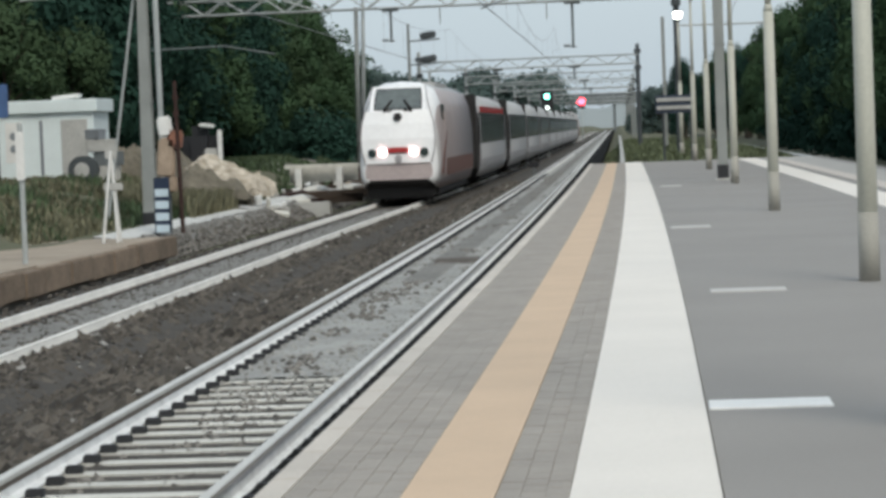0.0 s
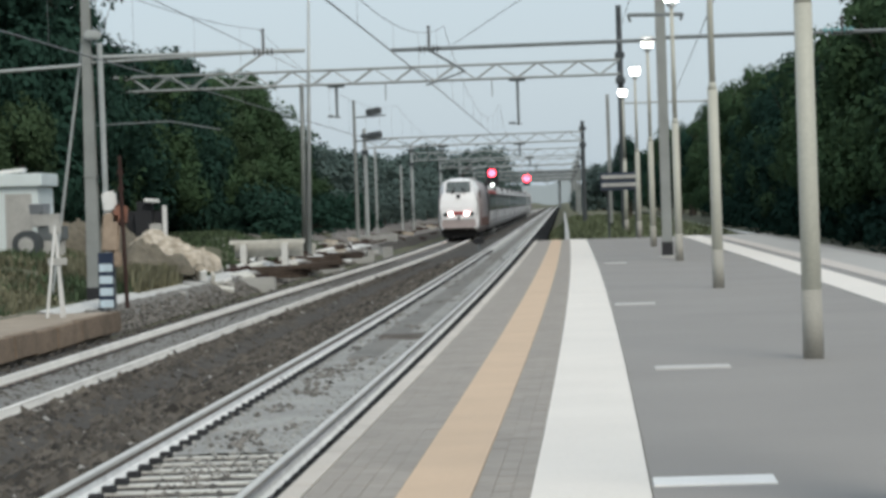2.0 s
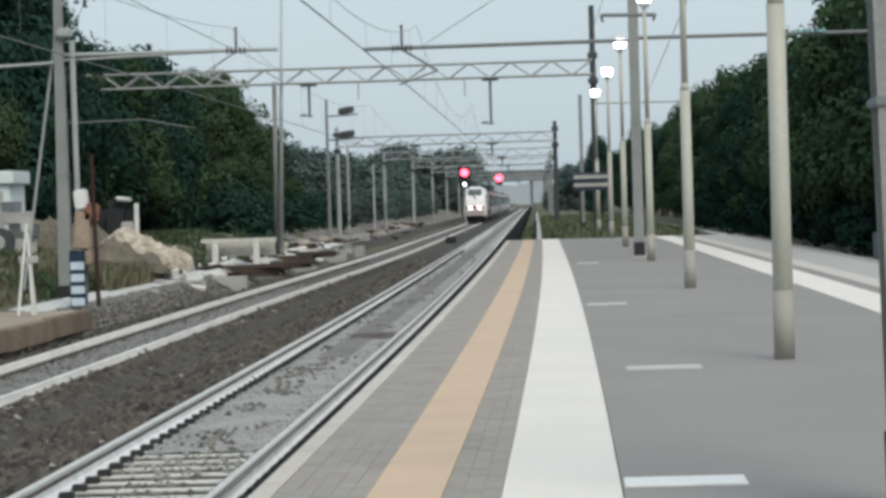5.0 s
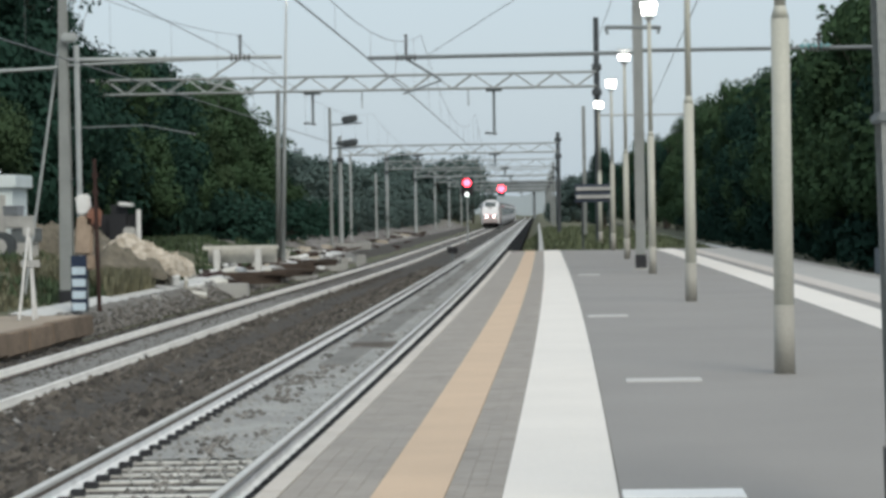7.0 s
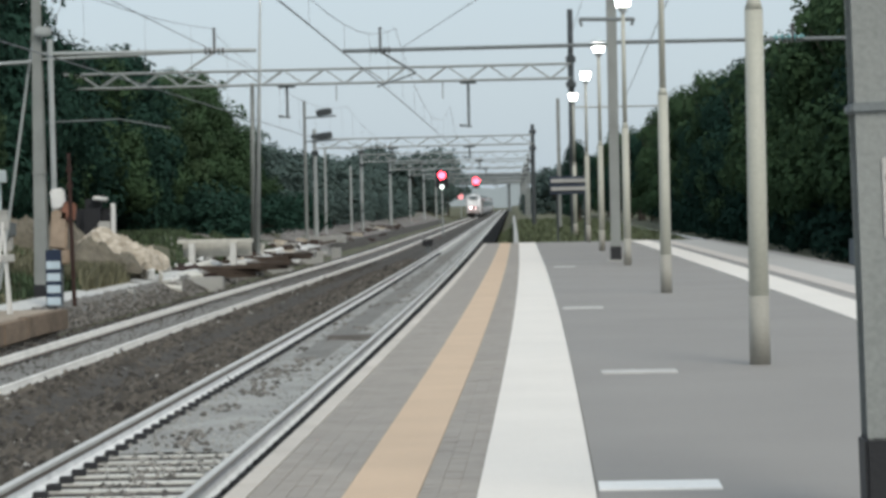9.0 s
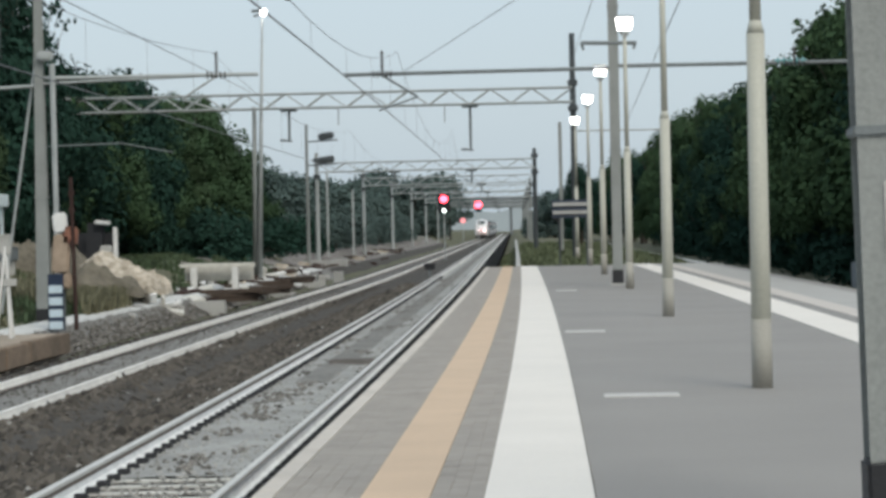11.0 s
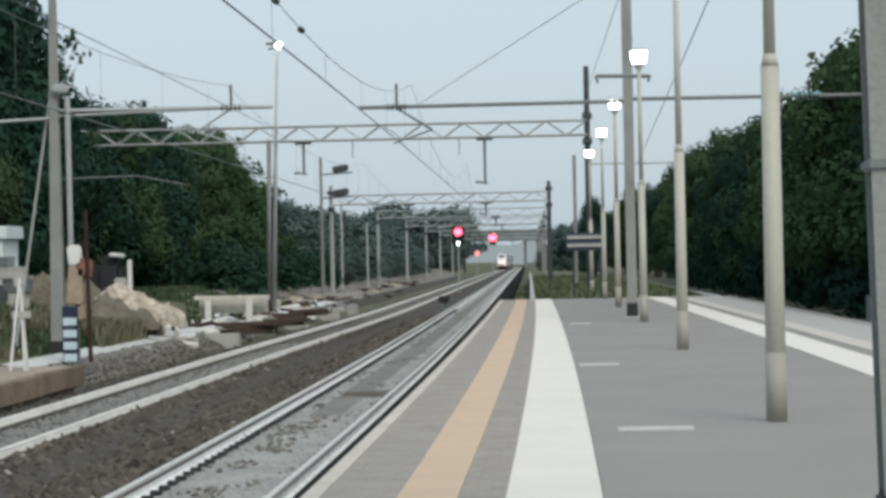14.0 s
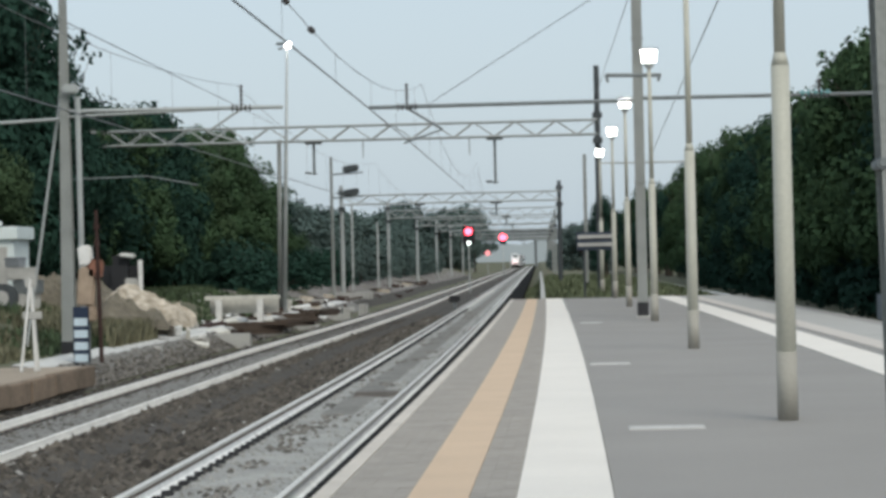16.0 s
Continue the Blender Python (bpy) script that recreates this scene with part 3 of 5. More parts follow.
tube(bm, (0, 0, 6.15), (-3.2, 0, 6.02), .045)
part("arm", bm, M["galv"], left_mast)
bm = bmesh.new()
tube(bm, (.1, 0, 4.58), (2.1, 0, 4.62), .018)
tube(bm, (2.1, 0, 4.62), (3.4, 0, 4.36), .016)
part("registration_arm", bm, M["galv_dark"], left_mast)
bm = bmesh.new()
tube(bm, (.40, -.15, -.02), (.36, -.15, 6.7), .075)
part("conduit", bm, M["galv"], left_mast)
bm = bmesh.new()
tube(bm, (-1.2, .2, 0.0), (-.02, .2, 7.5), .038)
part("stay", bm, M["galv"], left_mast)
bm = bmesh.new()
box(bm, (.4, .25, .25), (.2, -.2, 6.9), bevel=.05)
part("junction_box", bm, M["galv"], left_mast)


def gantry(y, x0, x1, z0, z1, label, masts=True, dark_right=False, drops=()):
    g = thing("overhead_gantry", label, "gantry", "overhead gantries", (0, y, 0))
    for z in (z0, z1):
        for dy in (-.3, .3):
            bm = bmesh.new()
            tube(bm, (x0, dy, z), (x1, dy, z), .045, sides=6)
            part("chord", bm, M["galv"], g)
    n = round((x1 - x0) / 0.95)
    for dy in (-.3, .3):
        bm = bmesh.new()
        for i in range(n):
            a, b = x0 + (x1 - x0) * i / n, x0 + (x1 - x0) * (i + 1) / n
            tube(bm, (a, dy, z0 if i % 2 else z1), (b, dy, z1 if i % 2 else z0), .03, sides=5)
        part("lattice", bm, M["galv"], g)
    for x in (x0, x1):
        if not masts:
            break
        bm = bmesh.new()
        tube(bm, (x, 0, -1.2), (x, 0, z1 + (2.5 if y < 150 else .7)), .17, .13, 10)
        part("column", bm, M["mast_dark" if dark_right and x == x1 else "galv" if y > 150 and x == x0 else "mast"], g)
        for z in (z0 - .3, z1 + .2):
            bm = bmesh.new()
            box(bm, (.45, .5, .28), (x, 0, z), bevel=.03)
            part("clamp", bm, M["mast_dark"], g)
    for x, zb in drops:
        bm = bmesh.new()
        tube(bm, (x, 0, z0), (x, 0, zb), .06, sides=8)
        part("drop_tube", bm, M["galv_dark"], g)
        bm = bmesh.new()
        tube(bm, (x - .45, 0, zb + .1), (x + .15, 0, zb + .05), .03, sides=8)
        insulator(bm, (x - .42, 0, zb + .1), (x - .15, 0, zb + .1), .07)
        part("registration_arm", bm, M["galv_dark"], g)
        bm = bmesh.new()
        box(bm, (.75, .5, .14), (x, 0, z0 - .08), bevel=.02)
        part("bracket", bm, M["galv_dark"], g)
    return g


near_gantry = gantry(125, -24.0, 0.80, 7.28, 7.95, "lattice steel gantry across both tracks", True, True, ((-3.97, 5.1), (-12.4, 5.7)))
bm = bmesh.new()
tube(bm, (.8, 0, 5.93), (5.2, 0, 5.90), .038, sides=8)
insulator(bm, (4.5, 0, 5.91), (4.9, 0, 5.91), .07)
part("cantilever_arm", bm, M["galv"], near_gantry, "pale tube arm over the track behind the platform")
for x in (-10.1, -5.15):
    bm = bmesh.new()
    tube(bm, (x, 0, 7.28), (x, 0, 6.45), .03, sides=6)
    part("hanger", bm, M["galv"], near_gantry)
for y, dx in ((181, 0), (237, 0), (293, 0), (349, 0), (405, 0), (470, 0), (540, 0)):
    c = bend(y)
    gantry(y, -13.9 + c, (1.15 + c if y > 181 else -1.5), 5.45 if y > 181 else 5.5, 6.1, "distant lattice gantry over the tracks", True, y == 181, ((NEAR + c, 4.6), (FAR + c, 4.6)))
for y, x, top in ((201, -17.2, 6.0), (222, -16.9, 4.9)):
    mast(x, y, -0.7, top, .15, "galv", "pale steel mast beside the trees", "masts beside the trees", boot=False)
mast(.21, 160, -0.2, 7.7, .20, "mast", "slim grey mast beyond the platform end", boot=False)

SPANS = [-43, 13, 69, 125, 181, 237, 293, 349, 405, 461, 517, 573]


def wire(name, points, r, label, group="overhead wires"):
    cu = bpy.data.curves.new(name, "CURVE")
    cu.dimensions, cu.bevel_depth, cu.bevel_resolution = "3D", r, 1
    sp = cu.splines.new("POLY")
    sp.points.add(len(points) - 1)
    for p, q in zip(sp.points, points):
        p.co = (*q, 1)
    cu.materials.append(M["wire"])
    ob = new(name, cu)
    bpy.context.view_layer.update()
    me = bpy.data.meshes.new_from_object(ob)
    bpy.data.objects.remove(ob)
    return tagged(new(name, me), label, "wire", group)


def catenary(centre, contact, hang, low, thin=1.0):
    wire("contact_wire", [on_line(centre, y, contact) for y in range(-10, 601, 6)], .012 * thin, "taut copper contact wire over the track")
    pts = []
    bm = bmesh.new()
    for a, b in zip(SPANS, SPANS[1:]):
        for i in range(14):
            t = i / 14
            y, z = a + (b - a) * t, low + (hang - low) * (2 * t - 1) ** 2
            pts.append(on_line(centre, y, z))
            if i % 2 and a < 130:
                tube(bm, on_line(centre, y, contact), on_line(centre, y, z), .003, sides=4)
    wire("messenger_wire", pts, .0065 * thin, "sagging messenger wire over the track")
    ob = part("dropper_wires", bm, M["wire"])
    tagged(ob, "thin dropper wires between messenger and contact wire", "wire", kind="stuff")


catenary(NEAR, 4.33, 6.1, 4.75)
catenary(FAR + .4, 4.2, 6.2, 5.45)
for y in (33.5, 37.0):
    bm = bmesh.new()
    t = (y - 13) / 56
    z = 4.75 + (6.1 - 4.75) * (2 * t - 1) ** 2
    insulator(bm, (0, -.14, 0), (0, .14, 0), .045)
    o = part("section_insulator", bm, M["insulator"])
    o.matrix_world = pose(*on_line(NEAR, y, z))
    tagged(o, "dark insulator strung on the messenger wire", "insulator", "wire insulators")
wire("pull_off_wire", [(-3.85, 69, 5.6), (1.9, 50, 7.35)], .008, "slanting pull-off wire above the platform")
wire("feeder_wire", [(3.3, 60, 9.0), (4.1, 78, 9.0), (5.3, 214, 9.0)], .02, "feeder wire on the platform side")
wire("feeder_wire", [(1.7, 13, 9.3), (1.6, 69, 9.0), (0.8, 125, 9.2)], .012, "feeder wire between platform masts")
wire("feeder_wire", [(-13.3, 20, 8.6), (-13.3, 69, 8.0), (-14.2, 125, 8.1)], .014, "feeder wire beside the trees")


# ---- platform lamps ----
def lamp_post(x, y, z0=0.0):
    p = thing("platform_lamp", "cream stepped lamp post with lit square lantern", "street lamp", "platform lamps", (x, y, z0), heading(y))
    bm = bmesh.new()
    tube(bm, (0, 0, 0), (0, 0, 3.3), .095, .085, 16)
    tube(bm, (0, 0, 3.3), (0, 0, 3.42), .085, .055, 16)
    part("lower_pole", bm, M["post"], p, smooth=True)
    bm = bmesh.new()
    tube(bm, (0, 0, 3.42), (0, 0, 6.15), .055, .045, 14)
    part("upper_pole", bm, M["post"], p, smooth=True)
    bm = bmesh.new()
    tube(bm, (0, 0, 0), (0, 0, .64), .098, .096, 16)
    part("sleeve", bm, M["sleeve"], p, "grey protective sleeve round the foot", smooth=True)
    bm = bmesh.new()
    tube(bm, (0, 0, 6.10), (0, 0, 6.23), .10, .13, 12)
    lantern = part("lantern", bm, M["galv"], p)
    bm = bmesh.new()
    box(bm, (.44, .44, .05), (0, 0, 6.53), bevel=.02)
    part("lantern_cap", bm, M["galv"], lantern)
    bm = bmesh.new()
    tube(bm, (0, 0, 6.22), (0, 0, 6.50), .155, .20, 12)
    part("lantern_glass", bm, M["lamp_glow"], lantern, "glowing white lantern glass")
    return p


for x, y, z in ((1.87, 25.2, 0), (1.81, 45.1, 0), (1.69, 65, 0), (1.41, 84.5, 0), (1.21, 103.6, 0), (0.85, 122, -.08)):
    lamp_post(x, y, z)
# tall lamp mast beside the far track
lm = thing("lamp_mast", "tall thin lamp mast beside the far track", "street lamp", "", (-13.7, 125, -1.0))
bm = bmesh.new()
tube(bm, (-.25, 0, 0), (.15, 0, 12.6), .13, .05, 10)
part("pole", bm, M["galv"], lm, smooth=True)
bm = bmesh.new()
tube(bm, (-.45, .3, 0), (-.35, .3, 8.4), .12, .10, 10)
part("pole", bm, M["mast"], lm, smooth=True)
bm = bmesh.new()
tube(bm, (-.25, 0, 12.6), (.35, 0, 12.75), .05, .05, 8)
box(bm, (.5, .3, .12), (-.1, 0, 12.85), bevel=.03)
part("bracket", bm, M["galv_dark"], lm)
bm = bmesh.new()
bmesh.ops.create_uvsphere(bm, u_segments=12, v_segments=8, radius=.16, matrix=pose(.22, -.05, 12.78))
part("lantern_glass", bm, M["lamp_glow"], lm, "glowing white lantern glass")


fl = thing("floodlight_pole", "slim pole with two dark floodlights on arms", "street lamp", "", (-15.8, 170, -.6))
bm = bmesh.new()
tube(bm, (0, 0, 0), (0, 0, 8.9), .12, .09, 10)
part("pole", bm, M["mast"], fl)
for z in (8.1, 6.6):
    bm = bmesh.new()
    tube(bm, (0, 0, z - .3), (2.0, 0, z - .2), .05, .05, 8)
    part("arm", bm, M["galv_dark"], fl)
    bm = bmesh.new()
    box(bm, (1.0, .5, .42), (1.25, 0, z + .05), (0, -8, 0), bevel=.08)
    part("lamp_head", bm, M["mast_dark"], fl)


# ---- trees ----
def tree_meshes(seed, height, width, leaf_mat, leaves, low, fine=1.0):
    """Trunk with limbs, and a crown of leaf tufts gathered in uneven clumps."""
    rnd = random.Random(seed)
    bm = bmesh.new()
    tube(bm, (0, 0, -0.3), (0, 0, height * .5), .17, .10, 8)
    tube(bm, (0, 0, height * .5), (rnd.uniform(-.4, .4), rnd.uniform(-.4, .4), height * .88), .10, .03, 6)
    clumps = []
    for i in range(26):
        f = rnd.random() ** .75
        z = height * (low + (.95 - low) * f)
        reach = width * (.55 + .45 * math.sin(math.pi * min(1, .18 + f * .82))) * (1 - .45 * f * f)
        a, r = rnd.uniform(0, 6.283), reach * math.sqrt(rnd.uniform(.15, 1))
        p = Vector((math.cos(a) * r, math.sin(a) * r, z))
        clumps.append((p, rnd.uniform(.6, 1.25) * width * .37))
        if i % 3 == 0:
            tube(bm, (0, 0, max(.6, z - r * .7)), p, .06, .015, 5)
    sprays = []
    for i in range(7):   # thin shoots standing out of the crown
        a, r = rnd.uniform(0, 6.283), width * rnd.uniform(.1, .75)
        p = Vector((math.cos(a) * r, math.sin(a) * r, height * (1.02 - .22 * (r / width) ** 2) + rnd.uniform(-.1, .45)))
        tube(bm, (0, 0, height * .45), p, .035, .008, 4)
        sprays.append((p, rnd.uniform(.3, .6)))
    trunk = mesh_of("trunk", bm, M["bark"])
    verts, faces = [], []
    for i in range(leaves):
        p, s = clumps[i % len(clumps)] if i % 60 else sprays[i // 60 % 7]
        d = Vector((rnd.gauss(0, 1), rnd.gauss(0, 1), rnd.gauss(0, .8)))
        d = d.normalized() * s * rnd.random() ** .3
        c = p + d
        n = (d.normalized() * 1.5 + Vector((rnd.uniform(-.5, .5), rnd.uniform(-.5, .5), rnd.uniform(-.3, .6)))).normalized()
        u = n.orthogonal().normalized()
        u = (u * math.cos(i) + n.cross(u) * math.sin(i)).normalized()
        v = n.cross(u)
        w, h = rnd.uniform(.09, .165) * fine, rnd.uniform(.14, .27) * fine
        k = len(verts)
        verts += [tuple(c - u * w * .3), tuple(c + v * h * .5 - u * w + n * .03), tuple(c + v * h), tuple(c + v * h * .45 + u * w + n * .03)]
        faces.append((k, k + 3, k + 2, k + 1))
    me = bpy.data.meshes.new("crown")
    me.from_pydata(verts, [], faces)
    me.materials.append(leaf_mat)
    return trunk, me


TREES = [tree_meshes(11, 9.0, 3.2, M["leaf"], 9000, .19), tree_meshes(12, 9.6, 2.8, M["leaf"], 9000, .16), tree_meshes(13, 9.2, 3.4, M["leaf_olive"], 9000, .17),
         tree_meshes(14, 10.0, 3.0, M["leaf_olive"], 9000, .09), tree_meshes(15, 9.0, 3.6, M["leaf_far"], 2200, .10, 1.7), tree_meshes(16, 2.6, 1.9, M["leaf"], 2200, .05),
         tree_meshes(17, 9.0, 3.3, M["leaf_pale"], 9000, .08)]
LABELS = ["dark green broad-leaved tree in a dense row", "tall dark green tree in a dense row", "olive green broad-leaved tree in a dense row", "tall olive green tree in a dense row",
          "distant tree beside the line, leaf colour paled as by haze", "dense dark green bush under the trees", "pale olive green tree with a rounded crown"]


def tree(kind, x, y, z, scale, turn):
    t = thing("tree" if kind != 5 else "bush", LABELS[kind], "tree" if kind != 5 else "bush", "trees beside the line" if kind != 5 else "bushes beside the line", (x, y, z))
    t.matrix_world = pose(x, y, z, 0, 0, turn) @ Matrix.Diagonal((scale[0], scale[0], scale[1], 1))
    for nm, me in zip(("trunk", "crown"), TREES[kind]):
        o = new(nm, me)
        o.parent = t
    return t


def plant_rows():
    rnd = random.Random(21)
    y = 74.0
    while y < 470:   # west side
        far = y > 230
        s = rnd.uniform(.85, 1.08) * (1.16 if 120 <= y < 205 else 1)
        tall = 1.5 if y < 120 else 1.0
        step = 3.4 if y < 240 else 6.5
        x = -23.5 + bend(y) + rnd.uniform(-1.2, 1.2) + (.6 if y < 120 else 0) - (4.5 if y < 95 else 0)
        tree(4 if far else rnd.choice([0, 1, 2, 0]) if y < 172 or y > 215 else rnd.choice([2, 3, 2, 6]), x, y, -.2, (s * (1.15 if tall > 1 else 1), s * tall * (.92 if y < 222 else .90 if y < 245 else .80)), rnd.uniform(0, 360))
        if 95 < y and not far:   # undergrowth and a second row behind
            tree(rnd.choice([0, 1, 0]), x - (1.6 if y < 120 else 4.6) + rnd.uniform(-.6, .6), y + (1.7 if y < 120 else rnd.uniform(-1, 1)), -.3, (s, s * .88 * (tall - .04)), rnd.uniform(0, 360))
            tree(5, x + (1.3 if y > 150 else -2.0) + rnd.uniform(-.5, .5), y + rnd.uniform(-1, 1), -.4, (rnd.uniform(.9, 1.3), rnd.uniform(.8, 1.5)), rnd.uniform(0, 360))
        y += step * rnd.uniform(.8, 1.2)
    y = 142.0
    while y < 400:   # scrub along the foot of the western trees
        near = y < 215
        tree(5 if near else 4, (-17.0 if near else -16.1) + bend(y) + rnd.uniform(-.9, .6), y, -.3, (rnd.uniform(.9, 1.2), rnd.uniform(.6, 1.1)) if near else (rnd.uniform(.4, .55), rnd.uniform(.25, .4)), rnd.uniform(0, 360))
        y += rnd.uniform(3, 6)
    for x, y, w, h in ((-22.6, 92, .72, .70), (-24.6, 95, .8, .78), (-21.2, 97, .55, .62)):   # low olive trees behind the hut
        tree(6, x, y, 0, (w, h), 40 * y)
    rnd = random.Random(22)
    y = 66.0
    while y < 460:   # east side
        s = rnd.uniform(.92, 1.12)
        step = 3.2 if y < 230 else 6.5
        x = 14.9 + bend(y) + rnd.uniform(-.9, .9)
        tree(rnd.choice([2, 3, 0, 3]), x, y, -.8, (s, s * (1.2 if y < 96 else 1.07 if y < 136 else 1.02 if y < 160 else 1.06)), rnd.uniform(0, 360))
        if y < 230:
            tree(rnd.choice([0, 1, 3]), x + 4.4 + rnd.uniform(-.6, .6), y + rnd.uniform(-1, 1), -.8, (s, s * .95), rnd.uniform(0, 360))
            tree(5, x - 1.4 + rnd.uniform(-.4, .4), y + rnd.uniform(-1, 1), -.8, (rnd.uniform(.9, 1.2), rnd.uniform(.8, 1.5)), rnd.uniform(0, 360))
        y += step * rnd.uniform(.8, 1.2)
    tree(0, 1.75, 200, -.3, (.46, .66), 30)   # lone round tree behind the station board
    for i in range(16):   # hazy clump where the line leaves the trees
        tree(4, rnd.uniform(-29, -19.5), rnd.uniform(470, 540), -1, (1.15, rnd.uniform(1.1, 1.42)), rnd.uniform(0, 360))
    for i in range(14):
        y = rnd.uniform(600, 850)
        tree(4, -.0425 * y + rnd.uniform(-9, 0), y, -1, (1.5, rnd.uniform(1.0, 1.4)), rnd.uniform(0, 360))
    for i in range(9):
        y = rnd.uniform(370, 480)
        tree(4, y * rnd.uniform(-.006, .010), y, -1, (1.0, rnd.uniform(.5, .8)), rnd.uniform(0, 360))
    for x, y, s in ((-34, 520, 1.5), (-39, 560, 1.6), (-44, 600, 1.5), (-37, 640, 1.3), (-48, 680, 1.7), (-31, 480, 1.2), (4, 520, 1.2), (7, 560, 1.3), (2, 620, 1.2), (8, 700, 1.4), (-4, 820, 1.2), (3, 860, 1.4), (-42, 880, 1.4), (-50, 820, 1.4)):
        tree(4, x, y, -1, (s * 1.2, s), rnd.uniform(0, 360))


plant_rows()


# ---- far woods on the horizon, their haze painted as a pale glow ----
def distant_woods():
    rnd = random.Random(31)
    xs = [-420 + 4.0 * i for i in range(211)]
    tops = [11 + 5 * noise.noise((x * .02, 0, 2)) + 3.5 * noise.noise((x * .09, 0, 5)) + rnd.uniform(-.5, .5) for x in xs]
    verts = [(x, 1700, -3) for x in xs] + [(x, 1702, z) for x, z in zip(xs, tops)]
    n = len(xs)
    tagged(raw("backdrop", verts, [(i, i + 1, n + i + 1, n + i) for i in range(n - 1)], M["haze_woods"]), "backdrop of far woods, haze painted as a pale glow", "backdrop", kind="structure")


distant_woods()


# ---- road bridge far down the line ----
br = thing("road_bridge", "distant grey road bridge over the tracks", "bridge", "", (-24, 860, 0))
bm = bmesh.new()
box(bm, (60, 9, 2.6), (0, 0, 8.9), bevel=.2)
part("deck", bm, M["haze_concrete"], br)
bm = bmesh.new()
box(bm, (60, .3, 1.1), (0, -4.3, 10.7), bevel=.05)
part("parapet", bm, M["haze_concrete"], br)
for x in (-12, 9):
    bm = bmesh.new()
    box(bm, (.8, 7, 9.4), (x, 0, 3.0), bevel=.1)
    part("pier", bm, M["haze_concrete"], br)


# ---- the train ----
def loft(sections, mats, face_mat):
    """Skin over rings; sections: (y, bottom, top, half width). Rings are rounded, narrower at the roof."""
    bm = bmesh.new()
    rings = []
    for y, zb, zt, hw, *taper in sections:
        h, k = zt - zb, taper[0] if taper else 0
        ring = []
        for fx, fz in ((-.86, 0), (-.97, .10), (-1, .30), (-1, .55), (-.95, .78), (-.80, .92), (-.45, .985), (0, 1), (.45, .985), (.80, .92), (.95, .78), (1, .55), (1, .30), (.97, .10), (.86, 0)):
            ring.append(bm.verts.new((fx * hw * (1 - k * fz * fz), y, zb + fz * h)))
        rings.append(ring)
    for i in range(len(rings) - 1):
        for j in range(14):
            f = bm.faces.new((rings[i][j], rings[i][j + 1], rings[i + 1][j + 1], rings[i + 1][j]))
            f.material_index = face_mat(i, j)
            f.smooth = True
        bm.faces.new((rings[i][14], rings[i][0], rings[i + 1][0], rings[i + 1][14])).material_index = len(mats) - 1
    bm.faces.new(rings[0]).material_index = 2
    bm.faces.new(list(reversed(rings[-1])))
    bmesh.ops.recalc_face_normals(bm, faces=bm.faces)
    return bm


def shell(rows, back):
    """A closed curved plate: a grid of points, and the same grid moved back."""
    bm = bmesh.new()
    front = [[bm.verts.new(p) for p in row] for row in rows]
    rear = [[bm.verts.new((p[0] + back[0], p[1] + back[1], p[2] + back[2])) for p in row] for row in rows]
    m, n = len(rows), len(rows[0])
    for i in range(m - 1):
        for k in range(n - 1):
            bm.faces.new((front[i][k], front[i][k + 1], front[i + 1][k + 1], front[i + 1][k]))
            bm.faces.new((rear[i][k], rear[i + 1][k], rear[i + 1][k + 1], rear[i][k + 1]))
    rim = [(0, k) for k in range(n)] + [(i, n - 1) for i in range(1, m)] + [(m - 1, k) for k in range(n - 2, -1, -1)] + [(i, 0) for i in range(m - 2, 0, -1)]
    for (a, b), (c, d) in zip(rim, rim[1:] + rim[:1]):
        bm.faces.new((front[a][b], rear[a][b], rear[c][d], front[c][d]))
    bmesh.ops.recalc_face_normals(bm, faces=bm.faces)
    return bm


def wheels(car, length):
    for yb in (3.2, length - 3.2):
        bm = bmesh.new()
        for dy in (-1.3, 1.3):
            for s in (-1, 1):
                tube(bm, (s * .68, yb + dy, .46), (s * .82, yb + dy, .46), .46, .46, 18)
            tube(bm, (-.7, yb + dy, .46), (.7, yb + dy, .46), .09, .09, 8)
        for s in (-1, 1):
            box(bm, (.18, 3.4, .30), (s * 1.0, yb, .62), bevel=.04)
        part("bogie", bm, M["train_under"], car, "dark bogie with four wheels")


